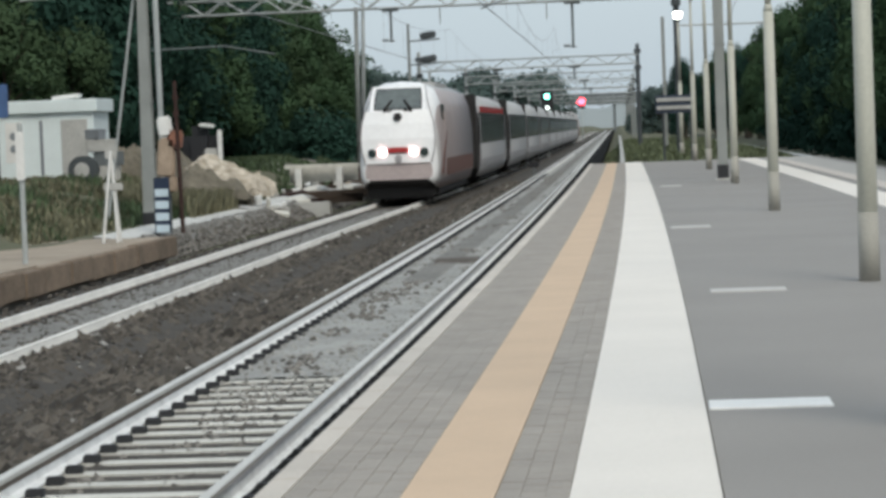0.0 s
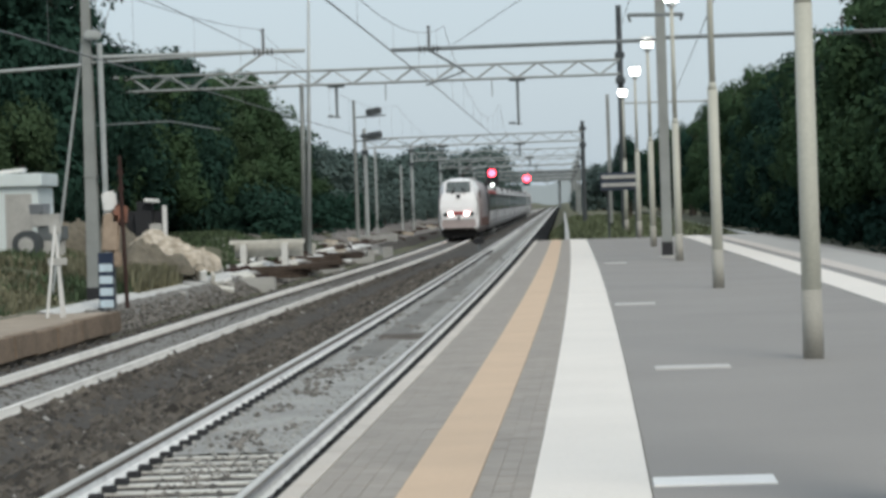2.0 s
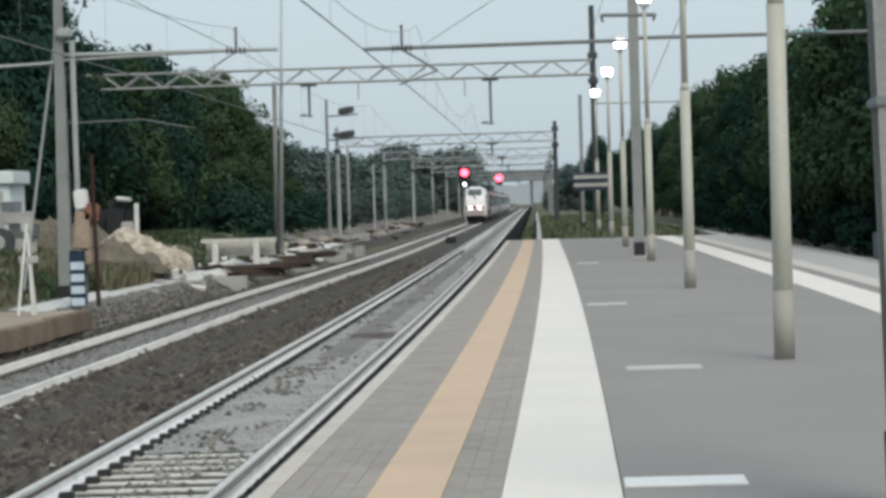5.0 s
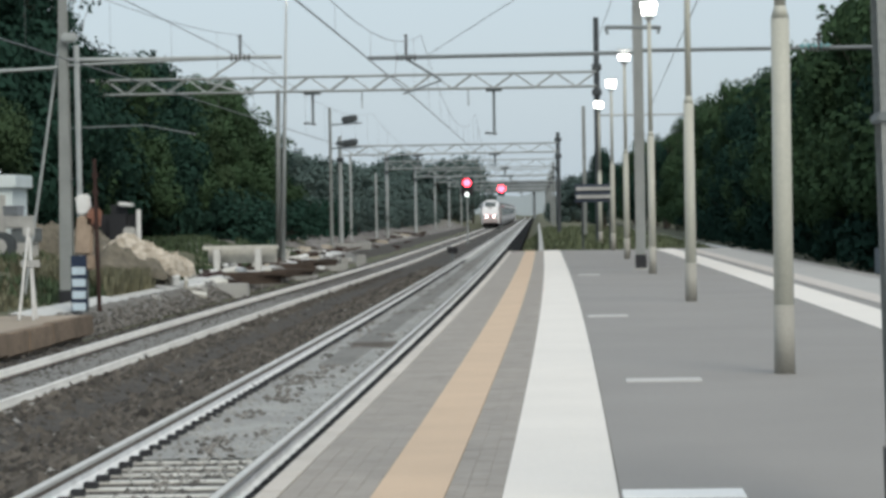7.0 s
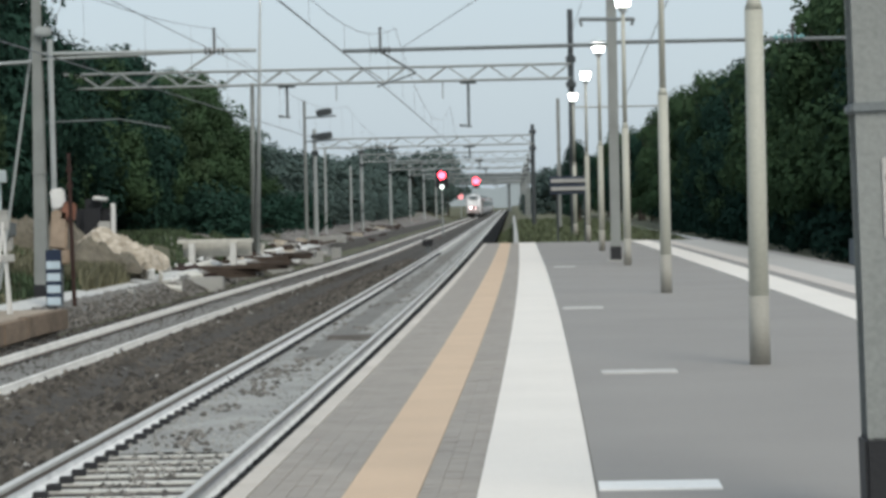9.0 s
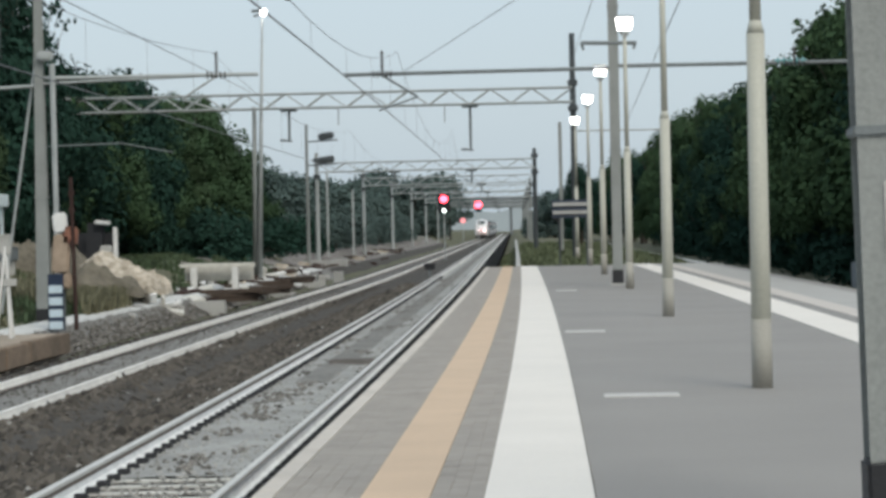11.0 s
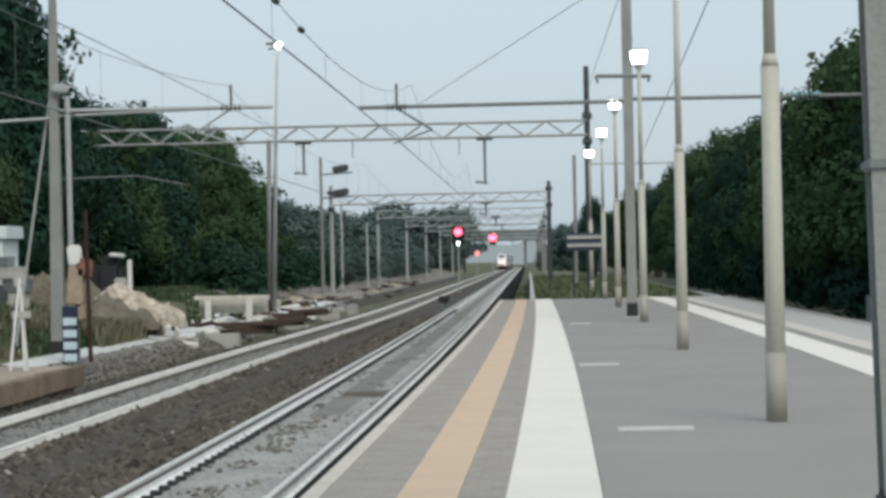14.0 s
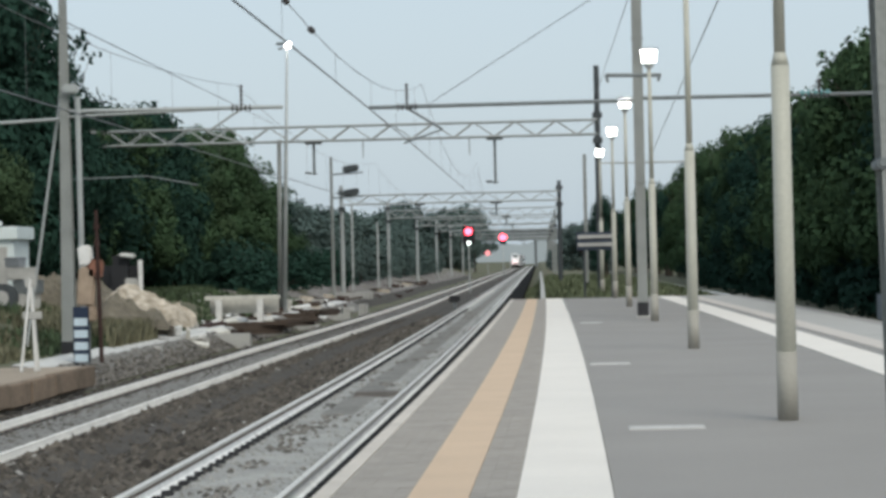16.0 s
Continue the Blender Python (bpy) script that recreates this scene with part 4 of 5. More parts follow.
def build_loco(label):
    """Nose at y = 0, facing -y; origin on the rails below the nose."""
    car = thing("power_car", label, "train", "cars of the train")
    secs = [(0.0, .80, 1.62, 1.20), (.06, .70, 2.1, 1.33), (.20, .62, 2.62, 1.40), (.42, .55, 3.02, 1.43), (.85, .50, 3.42, 1.46), (1.35, .48, 3.80, 1.48), (1.75, .46, 3.97, 1.49), (2.5, .45, 4.05, 1.5), (6.0, .45, 4.05, 1.5), (20.0, .45, 4.05, 1.5)]
    secs = [(y, zb, zt * 1.03, hw * .965, .13 if y < 1.5 else .10 if y < 2.2 else .05) for y, zb, zt, hw in secs]

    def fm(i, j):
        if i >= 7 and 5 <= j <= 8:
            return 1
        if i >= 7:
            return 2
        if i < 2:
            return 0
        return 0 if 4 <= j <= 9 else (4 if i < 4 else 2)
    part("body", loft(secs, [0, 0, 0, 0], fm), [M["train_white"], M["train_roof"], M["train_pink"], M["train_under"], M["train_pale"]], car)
    def skin(name, rows, mat, label):
        """A panel laid over the nose; rows of (height, depth, half width)."""
        bm = shell([[(x * w, y + .035 * x * x, z) for x in (-1, -.5, 0, .5, 1)] for z, y, w in rows], (0, .05, 0))
        return part(name, bm, mat, car, label)
    skin("windscreen_frame", [(3.10, .28, .96), (3.55, .785, .95), (3.99, 1.24, .88)], M["train_white"], "white windscreen surround")
    skin("windscreen_seal", [(3.17, .345, .82), (3.55, .770, .82), (3.91, 1.145, .77)], M["train_under"], "black windscreen seal")
    skin("windscreen", [(3.22, .37, .77), (3.55, .745, .77), (3.87, 1.075, .73)], M["screen"], "grey raked windscreen")
    skin("nose_panel", [(1.36, -.07, 1.10), (1.75, -.06, 1.20), (2.2, -.01, 1.24), (2.7, .12, 1.20), (3.14, .29, 1.08)], M["train_white"], "white nose panel")
    for s in (-1, 1):
        bm = bmesh.new()
        tube(bm, (s * .46, .27, 3.18), (s * .22, .62, 3.50), .05, .04, 6)
        tube(bm, (s * .50, .28, 3.12), (s * .20, .30, 3.14), .03, .03, 6)
        part("wiper", bm, M["train_under"], car)
        bm = bmesh.new()
        tube(bm, (s * .88, -.09, 1.72), (s * .88, .12, 1.72), .15, .15, 16)
        part("headlamp", bm, M["glass"], car, "dark round headlamp")
        bm = bmesh.new()
        tube(bm, (s * .53, -.11, 1.74), (s * .53, .10, 1.74), .115, .115, 16)
        part("tail_light", bm, M["tail"], car, "bright glowing tail light")
        bm = bmesh.new()
        box(bm, (.05, 3.0, 1.2), (s * 1.42, 4.3, 2.5), bevel=.02)
        part("door", bm, M["train_pink"], car)
        bm = bmesh.new()
        box(bm, (.06, 1.0, .55), (s * 1.375, 2.7, 3.05), (0, -3 * s, 0), bevel=.02)
        part("cab_window", bm, M["glass"], car)
        # rust-red sweep rising behind the nose
        rows = ((.95, .75, .55), (1.25, 1.15, .70), (1.6, 1.75, .72), (2.0, 2.6, .6), (2.4, 3.5, .35))
        bm = shell([[(s * (1.45 + .012 * k), y0 + w * f, z) for k, f in ((0, 0), (1, .5), (0, 1))] for z, y0, w in rows], (-.03 * s, 0, 0))
        part("livery_sweep", bm, M["train_dull"], car, "dull red livery sweep")
        bm = bmesh.new()
        box(bm, (.03, 15.5, .6), (s * 1.44, 11.0, 1.15), bevel=.01)
        part("side_stripe", bm, M["train_dull"], car, "dull red skirt along the side")
        bm = bmesh.new()   # dark joint down each side of the nose panel
        edge = ((1.36, -.05, 1.12), (1.75, -.04, 1.22), (2.2, .01, 1.265), (2.7, .14, 1.225), (3.14, .31, 1.105), (3.55, .80, .975), (3.99, 1.26, .905))
        for (z0, y0, x0), (z1, y1, x1) in zip(edge, edge[1:]):
            tube(bm, (s * x0, y0 + .015, z0), (s * x1, y1 + .015, z1), .026, .026, 6)
        part("panel_joint", bm, M["train_grey"], car)
    bm = bmesh.new()
    box(bm, (.72, .2, .20), (0, -.03, 1.80), bevel=.04)
    part("coupler_cover", bm, M["train_red"], car, "red coupler cover")
    bm = bmesh.new()
    box(bm, (.22, .2, .30), (0, -.04, 1.50), bevel=.05)
    part("coupler", bm, M["train_grey"], car)
    bm = bmesh.new()
    tube(bm, (0, .08, 2.93), (0, .40, 2.93), .14, .15, 14)
    part("emblem", bm, M["train_under"], car, "round dark emblem")
    bm = bmesh.new()
    box(bm, (2.44, .5, .46), (0, .26, 1.02), bevel=.12)
    part("bumper", bm, M["train_pale"], car)
    bm = bmesh.new()
    box(bm, (2.3, .5, .55), (0, .75, .42), bevel=.08)
    part("snow_plough", bm, M["train_under"], car)
    bm = bmesh.new()
    box(bm, (2.4, 17, .5), (0, 10.5, .45), bevel=.05)
    part("underframe", bm, M["train_under"], car)
    wheels(car, 20)
    bm = bmesh.new()
    box(bm, (1.6, 7, .22), (0, 11, 4.1), bevel=.06)
    part("roof_equipment", bm, M["train_roof"], car)
    return car


def build_coach(label):
    car = thing("coach", label, "train", "cars of the train")
    L = 25.7
    secs = [(0.2, .5, 3.95, 1.42), (.35, .45, 4.0, 1.5), (L - .35, .45, 4.0, 1.5), (L - .2, .5, 3.95, 1.42)]

    def fm(i, j):
        return (1 if 4 <= j <= 9 else 0) if i == 1 else 2
    part("body", loft(secs, [0, 0, 0], fm), [M["coach_side"], M["train_roof"], M["train_under"]], car)
    for s in (-1, 1):
        bm = bmesh.new()
        box(bm, (.04, L - .75, 1.3), (s * 1.49, L / 2, 2.46), bevel=.01)
        part("window_band", bm, M["train_band"], car, "dark continuous window band")
        for i in range(11):
            bm = bmesh.new()
            box(bm, (.03, 1.45, .86), (s * 1.512, 2.95 + i * 1.98, 2.36), bevel=.01)
            part("window", bm, M["glass"], car)
        bm = bmesh.new()
        box(bm, (.03, L - 1.0, .3), (s * 1.485, L / 2, 1.0), bevel=.01)
        part("side_panel", bm, M["train_grey"], car, "grey lower panel")
        for yd in (.95, L - .95):
            bm = bmesh.new()
            box(bm, (.05, .85, 2.0), (s * 1.485, yd, 2.0), bevel=.02)
            part("door", bm, M["train_grey"], car)
    bm = bmesh.new()
    box(bm, (2.8, .8, 3.1), (0, 0, 2.3), bevel=.05)
    part("gangway", bm, M["train_under"], car)
    bm = bmesh.new()
    box(bm, (2.4, 17, .5), (0, L / 2, .45), bevel=.05)
    part("underframe", bm, M["train_under"], car)
    wheels(car, L)
    return car


LEN_LOCO, LEN_COACH, COACHES = 20.2, 26.0, 10
power_car = build_loco("white power car at the train's tail, lights lit")
coach = build_coach("white and grey coach with dark window band")
coaches = [coach] + [copy_thing(coach, pose(0, 200, 0)) for _ in range(COACHES - 1)]
for s in (-1, 1):
    bm = bmesh.new()
    box(bm, (.03, 22.0, .30), (s * 1.465, 12.9, 3.22), bevel=.01)
    part("side_stripe", bm, M["train_red"], coach, "faded red band above the windows")
coach["label"] = "grey coach with dark windows and red band above"
lead_car = copy_thing(power_car, pose(0, 400, 0))
lead_car["label"] = "white power car at the head of the train"


# ---- signals ----
def signal(x, y, z_foot, z_head, label, board=True):
    s = thing("railway_signal", label, "railway signal", "line signals", (x, y, z_foot))
    h = z_head - z_foot
    bm = bmesh.new()
    tube(bm, (0, .15, 0), (0, .15, h + .3), .07, .06, 10)
    part("post", bm, M["galv"], s)
    if not board:
        return s, h
    bm = bmesh.new()
    box(bm, (1.0, .08, 1.5), (0, .12, h - .3), bevel=.03)
    part("backboard", bm, M["black"], s)
    bm = bmesh.new()
    box(bm, (.5, .35, .1), (0, -.12, h + .33), bevel=.03)
    part("hood", bm, M["black"], s)
    return s, h


sig, sig_h = signal(-9.30, 220, -1.0, 3.94, "post signal between the tracks, red over white")
bm = bmesh.new()
tube(bm, (0, -.02, -.95 + sig_h), (0, .08, -.95 + sig_h), .15, .15, 14)
part("lower_light", bm, M["white_glow"], sig, "dim white lower light")
# the turning filter drum: green lens on one face, red on the other
drum = new("filter_drum")
drum.parent = sig
bm = bmesh.new()
box(bm, (.72, .04, .72), (0, .01, 0), bevel=.01)
part("shutter", bm, M["black"], drum)
bm = bmesh.new()
tube(bm, (0, .04, 0), (0, .11, 0), .31, .31, 16)
part("red_lens", bm, M["red_glow"], drum, "glowing red lens")
bm = bmesh.new()
tube(bm, (0, -.09, 0), (0, -.02, 0), .21, .21, 16)
part("green_lens", bm, M["green_glow"], drum, "glowing green lens")
sig2, h2 = signal(-11.66, 395, -1.0, 4.89, "distant post signal showing red")
bm = bmesh.new()
tube(bm, (0, -.05, h2), (0, .1, h2), .52, .52, 16)
part("red_lens", bm, M["red_glow"], sig2, "glowing red lens")
sig3, h3 = signal(-16.95, 480, -1.2, 2.85, "low dwarf signal beside the far track", False)
bm = bmesh.new()
tube(bm, (0, -.05, h3), (0, .1, h3), .46, .46, 16)
part("lens", bm, M["pink_glow"], sig3, "dim pinkish lit lens")


# ---- old platform and clutter beside the far track ----
def old_platform():
    top = -0.65
    p = tagged(sweep("old_platform", [(-10.98, -1.5), (-10.98, top - .01), (-13.8, top - .01), (-13.8, -1.5)], 20, 61, [M["wall"], M["oldpave"]], step=3, face_mats=[0, 1, 0, 0]), "low disused stone platform with pale paving", "platform", kind="structure")
    rnd = random.Random(8)
    y = 30.0
    while y < 61:
        L = rnd.uniform(1.5, 2.6)
        bm = bmesh.new()
        box(bm, (.26, L - .02, .46), (0, 0, -.23), bevel=.03)
        o = part("kerb_stone", bm, M["kerbstone"], p)
        o.matrix_local = pose(*on_line(-10.86 + rnd.uniform(-.02, .02), y + L / 2, top + rnd.uniform(-.02, .02)), 0, 0, heading(y))
        y += L
    bm = bmesh.new()
    box(bm, (1.4, 4.6, .06), (-12.0, 45.5, top + .01), bevel=.02)
    part("paving_slab", bm, M["oldpave"], p)


old_platform()
post = thing("striped_marker", "dark blue marker board with pale blue-white blocks", "sign", "", (-12.15, 64.6, -.72))
bm = bmesh.new()
box(bm, (.38, .08, 1.34), (0, 0, .70), bevel=.01)
part("board", bm, M["blue"], post)
for i in range(4):
    bm = bmesh.new()
    box(bm, (.33, .03, .19), (0, -.05, 0.13 + i * .29), bevel=.008)
    part("white_block", bm, M["block"], post)
for s in (-.14, .14):
    bm = bmesh.new()
    tube(bm, (s, .08, 0), (s, .08, 1.3), .03, .03, 8)
    part("leg", bm, M["galv_dark"], post)
rust = thing("rusty_post", "slim rust-brown post beside the marker board", "post", "", (-11.72, 64.8, -.72))
bm = bmesh.new()
tube(bm, (.02, 0, 0), (-.05, 0, 3.7), .055, .045, 10)
part("pole", bm, M["rust"], rust)
for z in (2.1, 2.9, 3.3):
    bm = bmesh.new()
    box(bm, (.13, .12, .16), (-.04, 0, z), bevel=.02)
    part("bracket", bm, M["rust"], rust)
boxes = thing("weathered_relay_box", "faded beige and orange relay boxes above the marker board", "box", "", (-12.05, 64.95, -.72))
for n, (w, h, x, z, mat) in enumerate(((.42, .95, 0, 1.85, "beige"), (.34, .5, -.02, 2.6, "whitepaint"), (.36, .46, .22, 2.28, "orange"), (.3, .4, .1, 1.2, "beige"))):
    bm = bmesh.new()
    box(bm, (w, .28, h), (x, 0, z), (0, (4, -6, 8, 0)[n], 0), bevel=.05)
    part("cabinet", bm, M[mat], boxes)
bm = bmesh.new()
tube(bm, (0, .1, 0), (0, .1, 2.6), .05, .05, 8)
part("post", bm, M["galv_dark"], boxes)
trestle = thing("white_trestle", "white steel A-frame stand on the old platform", "stand", "", (-12.1, 58, -.64))
for (a, b) in (((-.14, 0, 0), (.1, 0, 2.0)), ((.16, .1, 0), (.1, .05, 2.0)), ((.12, .6, 0), (.1, .05, 1.9))):
    bm = bmesh.new()
    tube(bm, a, b, .032, .032, 8)
    part("leg", bm, M["whitepaint"], trestle)
for size, at in (((.42, .06, .16), (.12, .03, 1.22)), ((.26, .06, .24), (.1, .03, 1.95))):
    bm = bmesh.new()
    box(bm, size, at, bevel=.01)
    part("plate", bm, M["concrete"], trestle)
sign = thing("station_sign", "blue enamel sign on a pale post", "sign", "", (-11.9, 49, -.64))
bm = bmesh.new()
tube(bm, (.08, 0, 0), (.08, 0, 2.6), .05, .05, 10)
part("post", bm, M["galv"], sign)
bm = bmesh.new()
box(bm, (1.0, .05, .62), (-.60, -.06, 3.02), bevel=.015)
part("panel", bm, M["signblue"], sign)
bm = bmesh.new()
box(bm, (.16, .03, .9), (.08, -.07, 2.0), bevel=.01)
part("lower_plate", bm, M["whitepaint"], sign)

hut = thing("equipment_hut", "white prefabricated equipment hut with flat roof", "hut", "", (-19.65, 86.2, .3))
bm = bmesh.new()
box(bm, (3.1, 2.4, 2.3), (0, 0, 1.15), bevel=.03)
part("wall", bm, M["hut"], hut)
bm = bmesh.new()
box(bm, (3.4, 2.7, .42), (0, 0, 2.46), bevel=.03)
part("roof", bm, M["hut"], hut)
bm = bmesh.new()
box(bm, (.9, .5, .14), (.5, -.2, 2.76), (0, -5, 0), bevel=.03)
part("roof_unit", bm, M["whitepaint"], hut)
for x, w in ((-.15, .10), (.92, .85)):
    bm = bmesh.new()
    box(bm, (w, .06, 1.75), (x, -1.21, 1.15), bevel=.01)
    part("door" if w > .5 else "joint_cover", bm, M["hutdark"] if w < .5 else M["concrete"], hut)
for z in (1.55, 1.15):
    bm = bmesh.new()
    tube(bm, (-1.05, -1.24, z), (-1.05, -1.18, z), .13, .13, 14)
    part("vent", bm, M["hutdark"], hut)
bm = bmesh.new()
box(bm, (.55, .03, 1.3), (-1.05, -1.205, 1.35), bevel=.01)
part("plate", bm, M["whitepaint"], hut)

wallp = thing("concrete_parapet", "pale concrete parapet with two posts and coping", "parapet", "", (-13.4, 105, -.95))
bm = bmesh.new()
box(bm, (2.95, .4, .16), (.05, 0, 1.25), bevel=.02)
part("coping", bm, M["sleeper"], wallp)
bm = bmesh.new()
box(bm, (2.7, .14, .62), (.05, .55, .95), bevel=.01)
part("panel", bm, M["sleeper"], wallp, "pale weathered panel")
for x in (-.88, .75):
    bm = bmesh.new()
    box(bm, (.24, .3, 1.2), (x, -.1, .58), bevel=.02)
    part("post", bm, M["whitepaint"], wallp)


def mound(name, x, y, z, rx, ry, h, mat, label, seed):
    """A tipped heap: a cone with slumped sides, lumps and a ragged foot."""
    bm = bmesh.new()
    rings, sides = 16, 40
    grid = []
    for i in range(rings + 1):
        f = i / rings
        row = []
        for k in range(sides):
            a = 2 * math.pi * k / sides
            reach = 1 + .28 * noise.noise((math.cos(a) * 1.2, math.sin(a) * 1.2, seed))
            px, py = math.cos(a) * f * rx * reach, math.sin(a) * f * ry * reach
            up = h * (1 - f ** 1.7) * (1 - .35 * math.cos(a) * f) + .34 * h * noise.noise((px * 2.2, py * 2.2, seed)) + .12 * noise.noise((px * 7, py * 9, seed)) + .05 * noise.noise((px * 22, py * 22, seed))
            row.append(bm.verts.new((px, py, up - (.25 if i == rings else 0))))
        grid.append(row)
    for a, b in zip(grid, grid[1:]):
        for k in range(sides):
            bm.faces.new((a[k], b[k], b[(k + 1) % sides], a[(k + 1) % sides]))
    bmesh.ops.remove_doubles(bm, verts=bm.verts, dist=.001)
    bmesh.ops.recalc_face_normals(bm, faces=bm.faces)
    ob = part(name, bm, mat)
    ob.matrix_world = pose(x, y, z)
    return tagged(ob, label, "rubble")


mound("rubble_mound", -14.1, 85, .05, 1.6, 1.0, .88, M["sand"], "heap of pale sand and rubble", 1)
mound("earth_bank", -14.3, 82.6, -.15, 1.7, .9, .78, M["earth"], "low bank of brown earth before the rubble", 6)
mound("rubble_mound", -13.1, 87, -.1, .5, .5, .42, M["sand"], "small heap of pale rubble", 2)
mound("rubble_mound", -15.5, 86, -.1, 1.5, 1.2, .9, M["earth"], "heap of brownish rubble", 3)
mound("earth_bank", -17.6, 88.5, .0, 1.7, 1.0, 1.35, M["earth"], "steep bank of brown earth beside the hut", 4)
mound("earth_bank", -16.4, 89.0, .0, 1.5, 1.0, 1.25, M["earth"], "steep bank of brown earth beside the rubble", 5)
kiosk = thing("dark_cabinet", "dark round-shouldered cabinet with a white cap beside the rubble", "cabinet", "", (-15.45, 91, .25))
bm = bmesh.new()
box(bm, (1.25, .8, 1.75), (-.25, 0, .87), bevel=.34)
part("body", bm, M["black"], kiosk)
bm = bmesh.new()
box(bm, (.52, .5, .14), (.02, -.2, 1.74), (0, 6, 0), bevel=.05)
part("cap", bm, M["whitepaint"], kiosk)
bm = bmesh.new()
box(bm, (.15, .12, 1.15), (.46, -.3, 1.0), bevel=.02)
part("post", bm, M["whitepaint"], kiosk)
bm = bmesh.new()
box(bm, (.42, .12, .3), (.16, -.42, .82), bevel=.04)
part("plate", bm, M["concrete"], kiosk)
# cable drum and panels left beside the hut
cable_drum = thing("cable_drum", "dark steel cable drum standing beside the hut", "cable drum", "", (-17.95, 82.6, .28))
for dy in (-.28, .28):
    bm = bmesh.new()
    tube(bm, (0, dy - .03, .44), (0, dy + .03, .44), .44, .44, 22)
    part("flange", bm, M["mast_dark"], cable_drum)
bm = bmesh.new()
tube(bm, (0, -.25, .44), (0, .25, .44), .30, .30, 18)
part("winding", bm, M["black"], cable_drum, "black wound cable")
bm = bmesh.new()
tube(bm, (0, -.34, .44), (0, .34, .44), .24, .24, 14)
part("hub", bm, M["concrete"], cable_drum)
crates = thing("crate_stack", "uneven stack of grey crates beside the hut", "crates", "", (-17.5, 83.8, .22))
for k, (x, z, w, h, turn) in enumerate(((-.1, .30, 1.1, .6, 8), (.1, .82, .85, .44, -14), (-.12, 1.24, .95, .40, 5), (-.3, 1.6, .5, .32, -20))):
    bm = bmesh.new()
    box(bm, (w, .5, h), (0, 0, 0), bevel=.04)
    box(bm, (w + .03, .53, .05), (0, 0, h / 2 - .05), bevel=.01)
    crate = part("crate", bm, M[("concrete", "galv_dark", "concrete", "hutdark")[k]], crates)
    crate.matrix_local = pose(x, 0, z, 0, 0, turn)


def timber_stack(x, y, z, n, turn, seed):
    rnd = random.Random(seed)
    s = thing("sleeper_stack", "loose pile of old timber sleepers", "timber", "old sleepers", (x, y, z), turn)
    for i in range(n):
        bm = bmesh.new()
        box(bm, (2.4, .24, .15), (0, 0, 0), bevel=.015)
        o = part("timber", bm, M["timber"], s)
        o.matrix_local = pose(rnd.uniform(-.2, .2), (i % 3) * .28, .08 + (i // 3) * .16, 0, 0, rnd.uniform(-8, 8))


timber_stack(-12.2, 99, -1.0, 7, 35, 1)
timber_stack(-11.9, 111, -1.0, 6, 60, 2)
timber_stack(-12.9, 118, -.9, 5, 10, 3)
timber_stack(-12.3, 127, -.9, 6, 70, 4)
for i, (x, y, w, h) in enumerate(((-12.2, 92, 1.5, .55), (-12.7, 88, .7, .3), (-12.0, 115, 1.4, .25), (-12.6, 134, 1.8, .35), (-12.5, 141, .4, .6), (-11.9, 145, .4, .65), (-12.7, 78, .8, .2), (-11.9, 74, .5, .16), (-14.6, 170, 2.6, .45))):
    bm = bmesh.new()
    box(bm, (w, .5, h), (0, 0, h / 2), bevel=.03)
    o = part("concrete_block", bm, M["concrete"])
    o.matrix_world = pose(x, y, terrain(x - bend(y), y) - .03, 0, 0, 20 * math.sin(i * 2.1))
    tagged(o, "pale concrete block dumped beside the track", "concrete block", "dumped blocks")
# gravel path along the far side
tagged(sweep("cess_path", [(-11.1, -1.3), (-11.5, -.98), (-11.9, -.70), (-12.65, -.60), (-12.8, -1.3)], 61, 160, [M["bed_mid"], M["dust"]], step=2, face_mats=[0, 0, 1, 0, 0]), "pale gravel walkway beside the far track", "path", kind="structure")
def bank_stone(r):
    x = r.uniform(-11.95, -11.0)
    return x, depth(r, 61, 150), float(np.interp(x, [-13, -12.4, -11.95, -11.5, -11.1], [-.66, -.65, -.70, -.96, -1.2]))


stones("bank_gravel", 4200, bank_stone, (.03, .07), M["stone_mid"], "grey-brown gravel on the bank beside the far track", 10)
stones("bank_rubble", 1300, bank_stone, (.03, .08), M["stone_dark"], "brown rubble on the bank beside the far track", 9)
# scattered planks, rails and broken concrete along the path
rnd_d = random.Random(77)
for i in range(92):
    y = rnd_d.uniform(84, 165) if i < 46 else rnd_d.uniform(120, 290)
    x = rnd_d.uniform(-14.2, -11.6)
    wood = i % 3 != 0
    bm = bmesh.new()
    box(bm, (rnd_d.uniform(.8, 2.3) if wood else rnd_d.uniform(.4, 1.1), rnd_d.uniform(.15, .3), rnd_d.uniform(.1, .2) if wood else rnd_d.uniform(.15, .35)), (0, 0, .08), bevel=.02)
    o = part("old_plank" if wood else "broken_slab", bm, M[("timber", "rust")[i % 2] if wood else ("concrete", "sand")[i % 2]])
    o.matrix_world = pose(*on_line(x, y, terrain(x, y) + .02), rnd_d.uniform(-6, 6), rnd_d.uniform(-10, 10), rnd_d.uniform(-70, 70))
    tagged(o, "dark old timber lying beside the track" if wood else "broken pale concrete slab beside the track", "timber" if wood else "concrete block", "scattered planks" if wood else "dumped blocks")
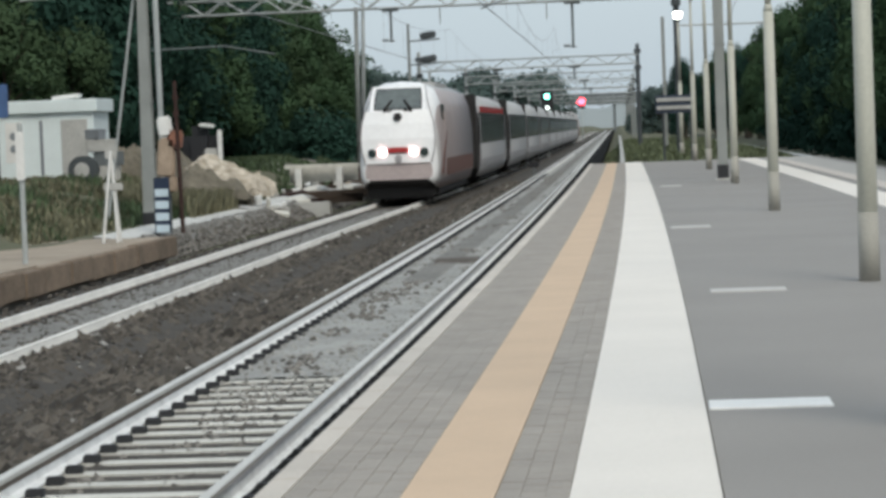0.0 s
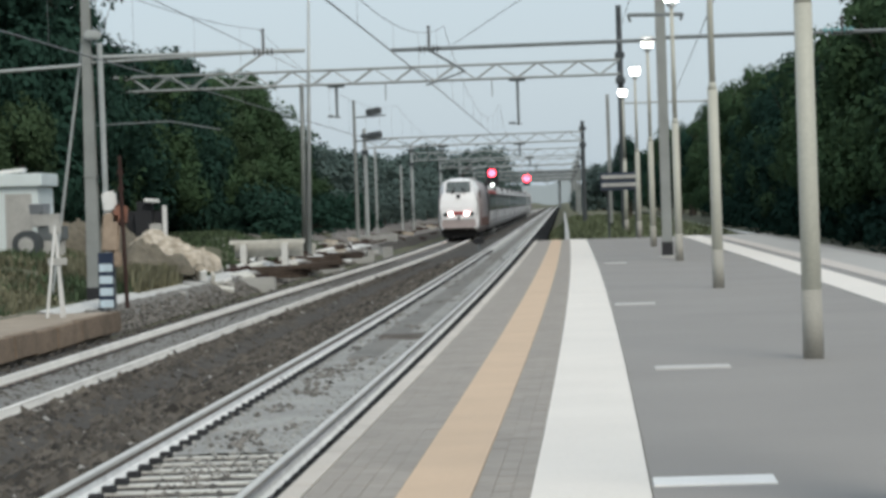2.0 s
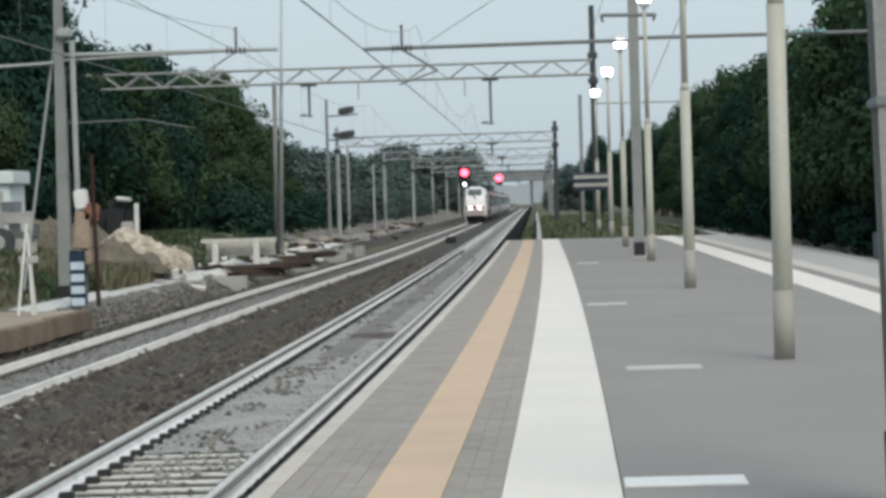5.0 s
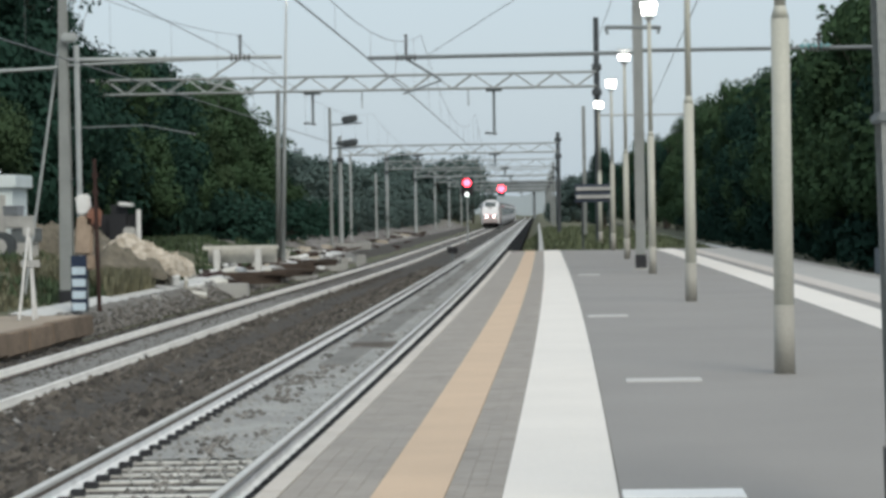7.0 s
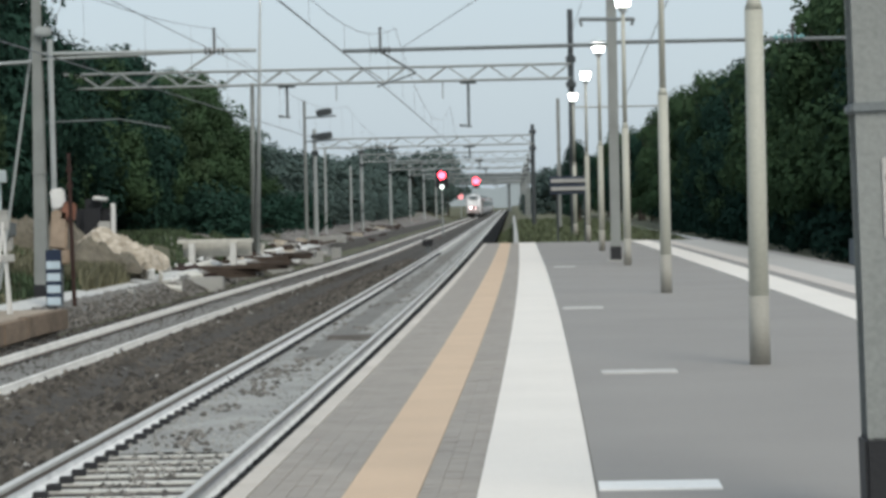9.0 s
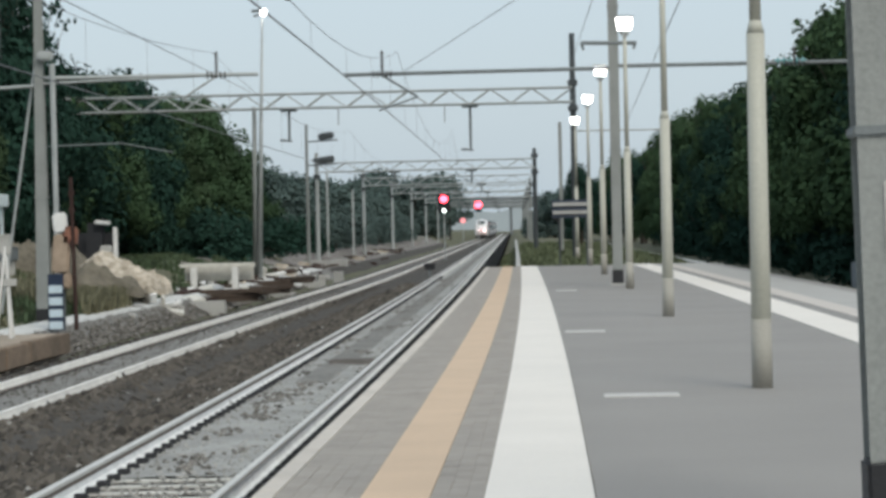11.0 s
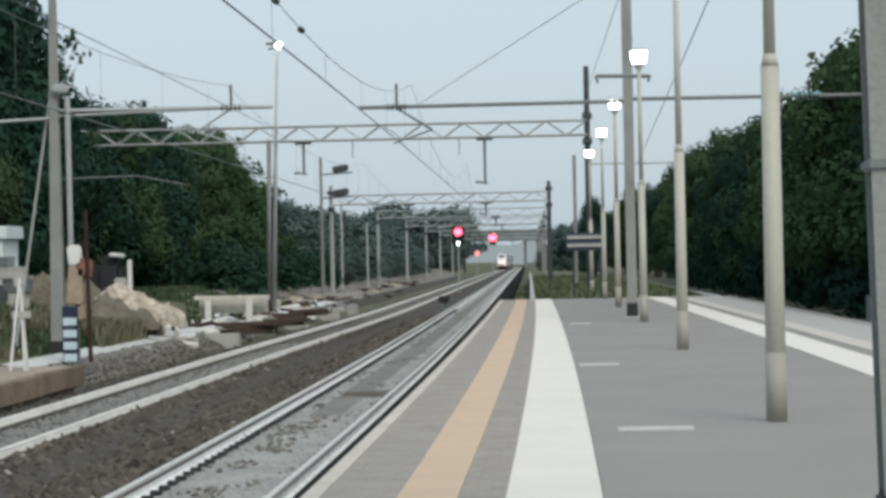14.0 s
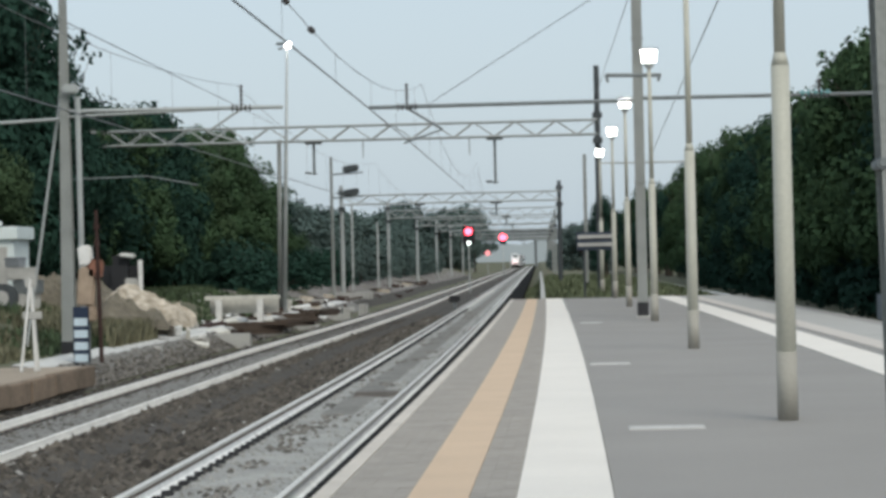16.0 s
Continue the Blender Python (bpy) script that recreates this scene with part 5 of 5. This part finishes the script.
for i in range(12):   # lengths of old rail thrown down beside the track
    y, x = rnd_d.uniform(90, 150), rnd_d.uniform(-13.2, -11.8)
    L = rnd_d.uniform(3.0, 6.0)
    bm = bmesh.new()
    box(bm, (.13, L, .02), (0, 0, .01))
    box(bm, (.03, L, .11), (0, 0, .07))
    box(bm, (.07, L, .04), (0, 0, .14), bevel=.008)
    o = part("old_rail", bm, M["rust" if i % 3 else "timber"])
    o.matrix_world = pose(*on_line(x, y, terrain(x, y) + .05), rnd_d.uniform(-2, 2), 0, rnd_d.uniform(-28, 12))
    tagged(o, "rusty length of old rail lying beside the track", "rail", "discarded rails")
for i in range(16):   # tilted pale slabs among them
    y, x = rnd_d.uniform(84, 150), rnd_d.uniform(-13.0, -11.7)
    bm = bmesh.new()
    box(bm, (rnd_d.uniform(.5, 1.5), rnd_d.uniform(.35, .7), .11), (0, 0, .06), bevel=.02)
    if i % 3 == 0:
        box(bm, (.12, .4, rnd_d.uniform(.4, .65)), (rnd_d.uniform(-.3, .3), 0, .25), (0, rnd_d.uniform(-25, 25), 0), bevel=.02)
    o = part("broken_slab", bm, M[("whitepaint", "sleeper")[i % 2]])
    o.matrix_world = pose(*on_line(x, y, terrain(x, y) + .08), rnd_d.uniform(4, 16), rnd_d.uniform(-14, 14), rnd_d.uniform(-60, 60))
    tagged(o, "tilted pale concrete slab among old rails", "concrete block", "dumped blocks")
tagged(sweep("cess_path_far", [(-11.1, -1.3), (-11.5, -1.0), (-11.9, -.74), (-12.9, -.62), (-13.1, -1.3)], 160.02, 430, [M["bed_dark"], M["yard"]], step=4, face_mats=[0, 0, 1, 0, 0]), "brown gravel walkway beside the far track", "path", kind="structure")
xs, ys = [-12.9 - .6 * i for i in range(13)], [112 + 5 * i for i in range(72)]
tagged(raw("yard_gravel", [tuple(on_line(x, y, terrain(x, y) + (.025 if 0 < i < 12 and y > 112 else -.05))) for y in ys for i, x in enumerate(xs)],
           [(j * 13 + i, j * 13 + i + 1, j * 13 + i + 14, j * 13 + i + 13) for j in range(71) for i in range(12)], M["yard"], smooth=True), "dull grey gravel yard beside the far track", "ground", kind="structure")
# treadle box beside the near track
o = bmesh.new()
box(o, (.5, .35, .3), (0, 0, .15), bevel=.04)
treadle = tagged(part("track_box", o, M["black"]), "small black box between the tracks", "box")
treadle.matrix_world = pose(-6.0, 125, -1.25 + .9)
bm = bmesh.new()
box(bm, (.12, .12, 1.0), (0, 0, -.45))
part("stem", bm, M["galv_dark"], treadle)

# info boards on the platform's end
board = thing("station_board", "dark blue two-panel station name board on posts", "sign", "", (0.55, 108, -.6))
for z, h in ((3.0, .15), (2.68, .15)):
    bm = bmesh.new()
    box(bm, (1.5, .06, h), (0, -.04, z), bevel=.01)
    part("panel", bm, M["concrete"], board)
bm = bmesh.new()
box(bm, (1.5, .05, .72), (-.05, .03, 2.82), bevel=.01)
part("back_panel", bm, M["boardblue"], board)
for x in (-.5, .6):
    bm = bmesh.new()
    tube(bm, (x, .08, 0), (x, .08, 3.3), .05, .05, 8)
    part("post", bm, M["mast_dark"], board)
# low fence panels behind the platform
for i in range(9):
    bm = bmesh.new()
    box(bm, (.06, 2.4, .9), (0, 0, .45), bevel=.02)
    o = part("fence_panel", bm, M["hutdark"])
    o.matrix_world = pose(*on_line(11.3, 74 + i * 2.6, -.85), 0, 0, heading(74))
    tagged(o, "grey concrete fence panel under the trees", "fence", "fence panels")


# ---- weeds ----
def weeds(name, count, where, size, mat, label, seed):
    rnd = random.Random(seed)
    verts, faces = [], []
    for _ in range(count):
        x, y = where(rnd)
        z = terrain(x, y)
        c = on_line(x, y, z - .02)
        h, w = rnd.uniform(*size), rnd.uniform(.012, .03) * (1 + y / 60)
        a, lean = rnd.uniform(0, 6.3), rnd.uniform(.05, .5) * h
        dx, dy = math.cos(a), math.sin(a)
        k = len(verts)
        verts += [(c.x - dy * w, c.y + dx * w, c.z), (c.x + dy * w, c.y - dx * w, c.z), (c.x + dx * lean * .4 + dy * w * .7, c.y + dy * lean * .4 - dx * w * .7, c.z + h * .6), (c.x + dx * lean * .4 - dy * w * .7, c.y + dy * lean * .4 + dx * w * .7, c.z + h * .6), (c.x + dx * lean, c.y + dy * lean, c.z + h)]
        faces += [(k, k + 1, k + 2, k + 3), (k + 3, k + 2, k + 4)]
    tagged(raw(name, verts, faces, mat), label, "weeds", kind="stuff")


def tufted(r, x0, x1, y0, y1, seed):
    while True:
        x, y = r.uniform(x0, x1), r.uniform(y0, y1)
        if noise.noise((x * .5, y * .22, seed)) > -.02:
            return x, y


weeds("green_weeds", 15000, lambda r: tufted(r, -22, -13.2, 60, 150, 1.0), (.08, .38), M["grass"], "green weeds on the bank beside the old platform", 1)
weeds("dry_weeds", 14000, lambda r: tufted(r, -20, -13.4, 58, 110, 7.0), (.08, .36), M["dry"], "dry brown weeds on the bank", 2)
weeds("bank_weeds", 7000, lambda r: tufted(r, -14.8, -13.0, 70, 100, 3.0), (.15, .55), M["grass"], "green weeds growing round the rubble", 4)
weeds("heap_weeds", 6500, lambda r: (r.uniform(-15.2, -12.4), r.uniform(74.0, 82.5)), (.25, .85), M["dry"], "dry olive weeds in front of the rubble heap", 5)
weeds("heap_grass", 1800, lambda r: (r.uniform(-14.4, -12.6), r.uniform(73.5, 78.4)), (.2, .6), M["grass"], "green weeds in front of the rubble heap", 6)
weeds("platform_end_grass", 14000, lambda r: (r.uniform(-1.7, 7.2), depth(r, 105.5, 240)), (.1, .35), M["grass_pale"], "rough grass beyond the platform end", 3)


# ---- what moves ----
def rail_pose(y):
    return pose(*on_line(FAR + drift(y) + .15, y, -0.89), 0, 0, heading(y))


def motions():
    """The train runs away at a steady 44.5 m/s; the signal's filter turns from green to red behind it."""
    times = [0.5 * i for i in range(33)]
    for i, car in enumerate([power_car] + coaches):
        back = 0 if i == 0 else LEN_LOCO + (i - 1) * LEN_COACH
        walk(car, [(t, rail_pose(90.9 + 44.5 * t + back)) for t in times])
    back = 2 * LEN_LOCO + COACHES * LEN_COACH
    walk(lead_car, [(t, rail_pose(90.9 + 44.5 * t + back) @ pose(0, 0, 0, 0, 0, 180)) for t in times])
    h = sig_h
    walk(drum, [(0, pose(0, 0, h)), (1.4, pose(0, 0, h)), (1.5, pose(0, 0, h, 0, 0, 85)), (1.6, pose(0, 0, h, 0, 0, 95)), (1.7, pose(0, 0, h, 0, 0, 180)), (16, pose(0, 0, h, 0, 0, 180))])


motions()
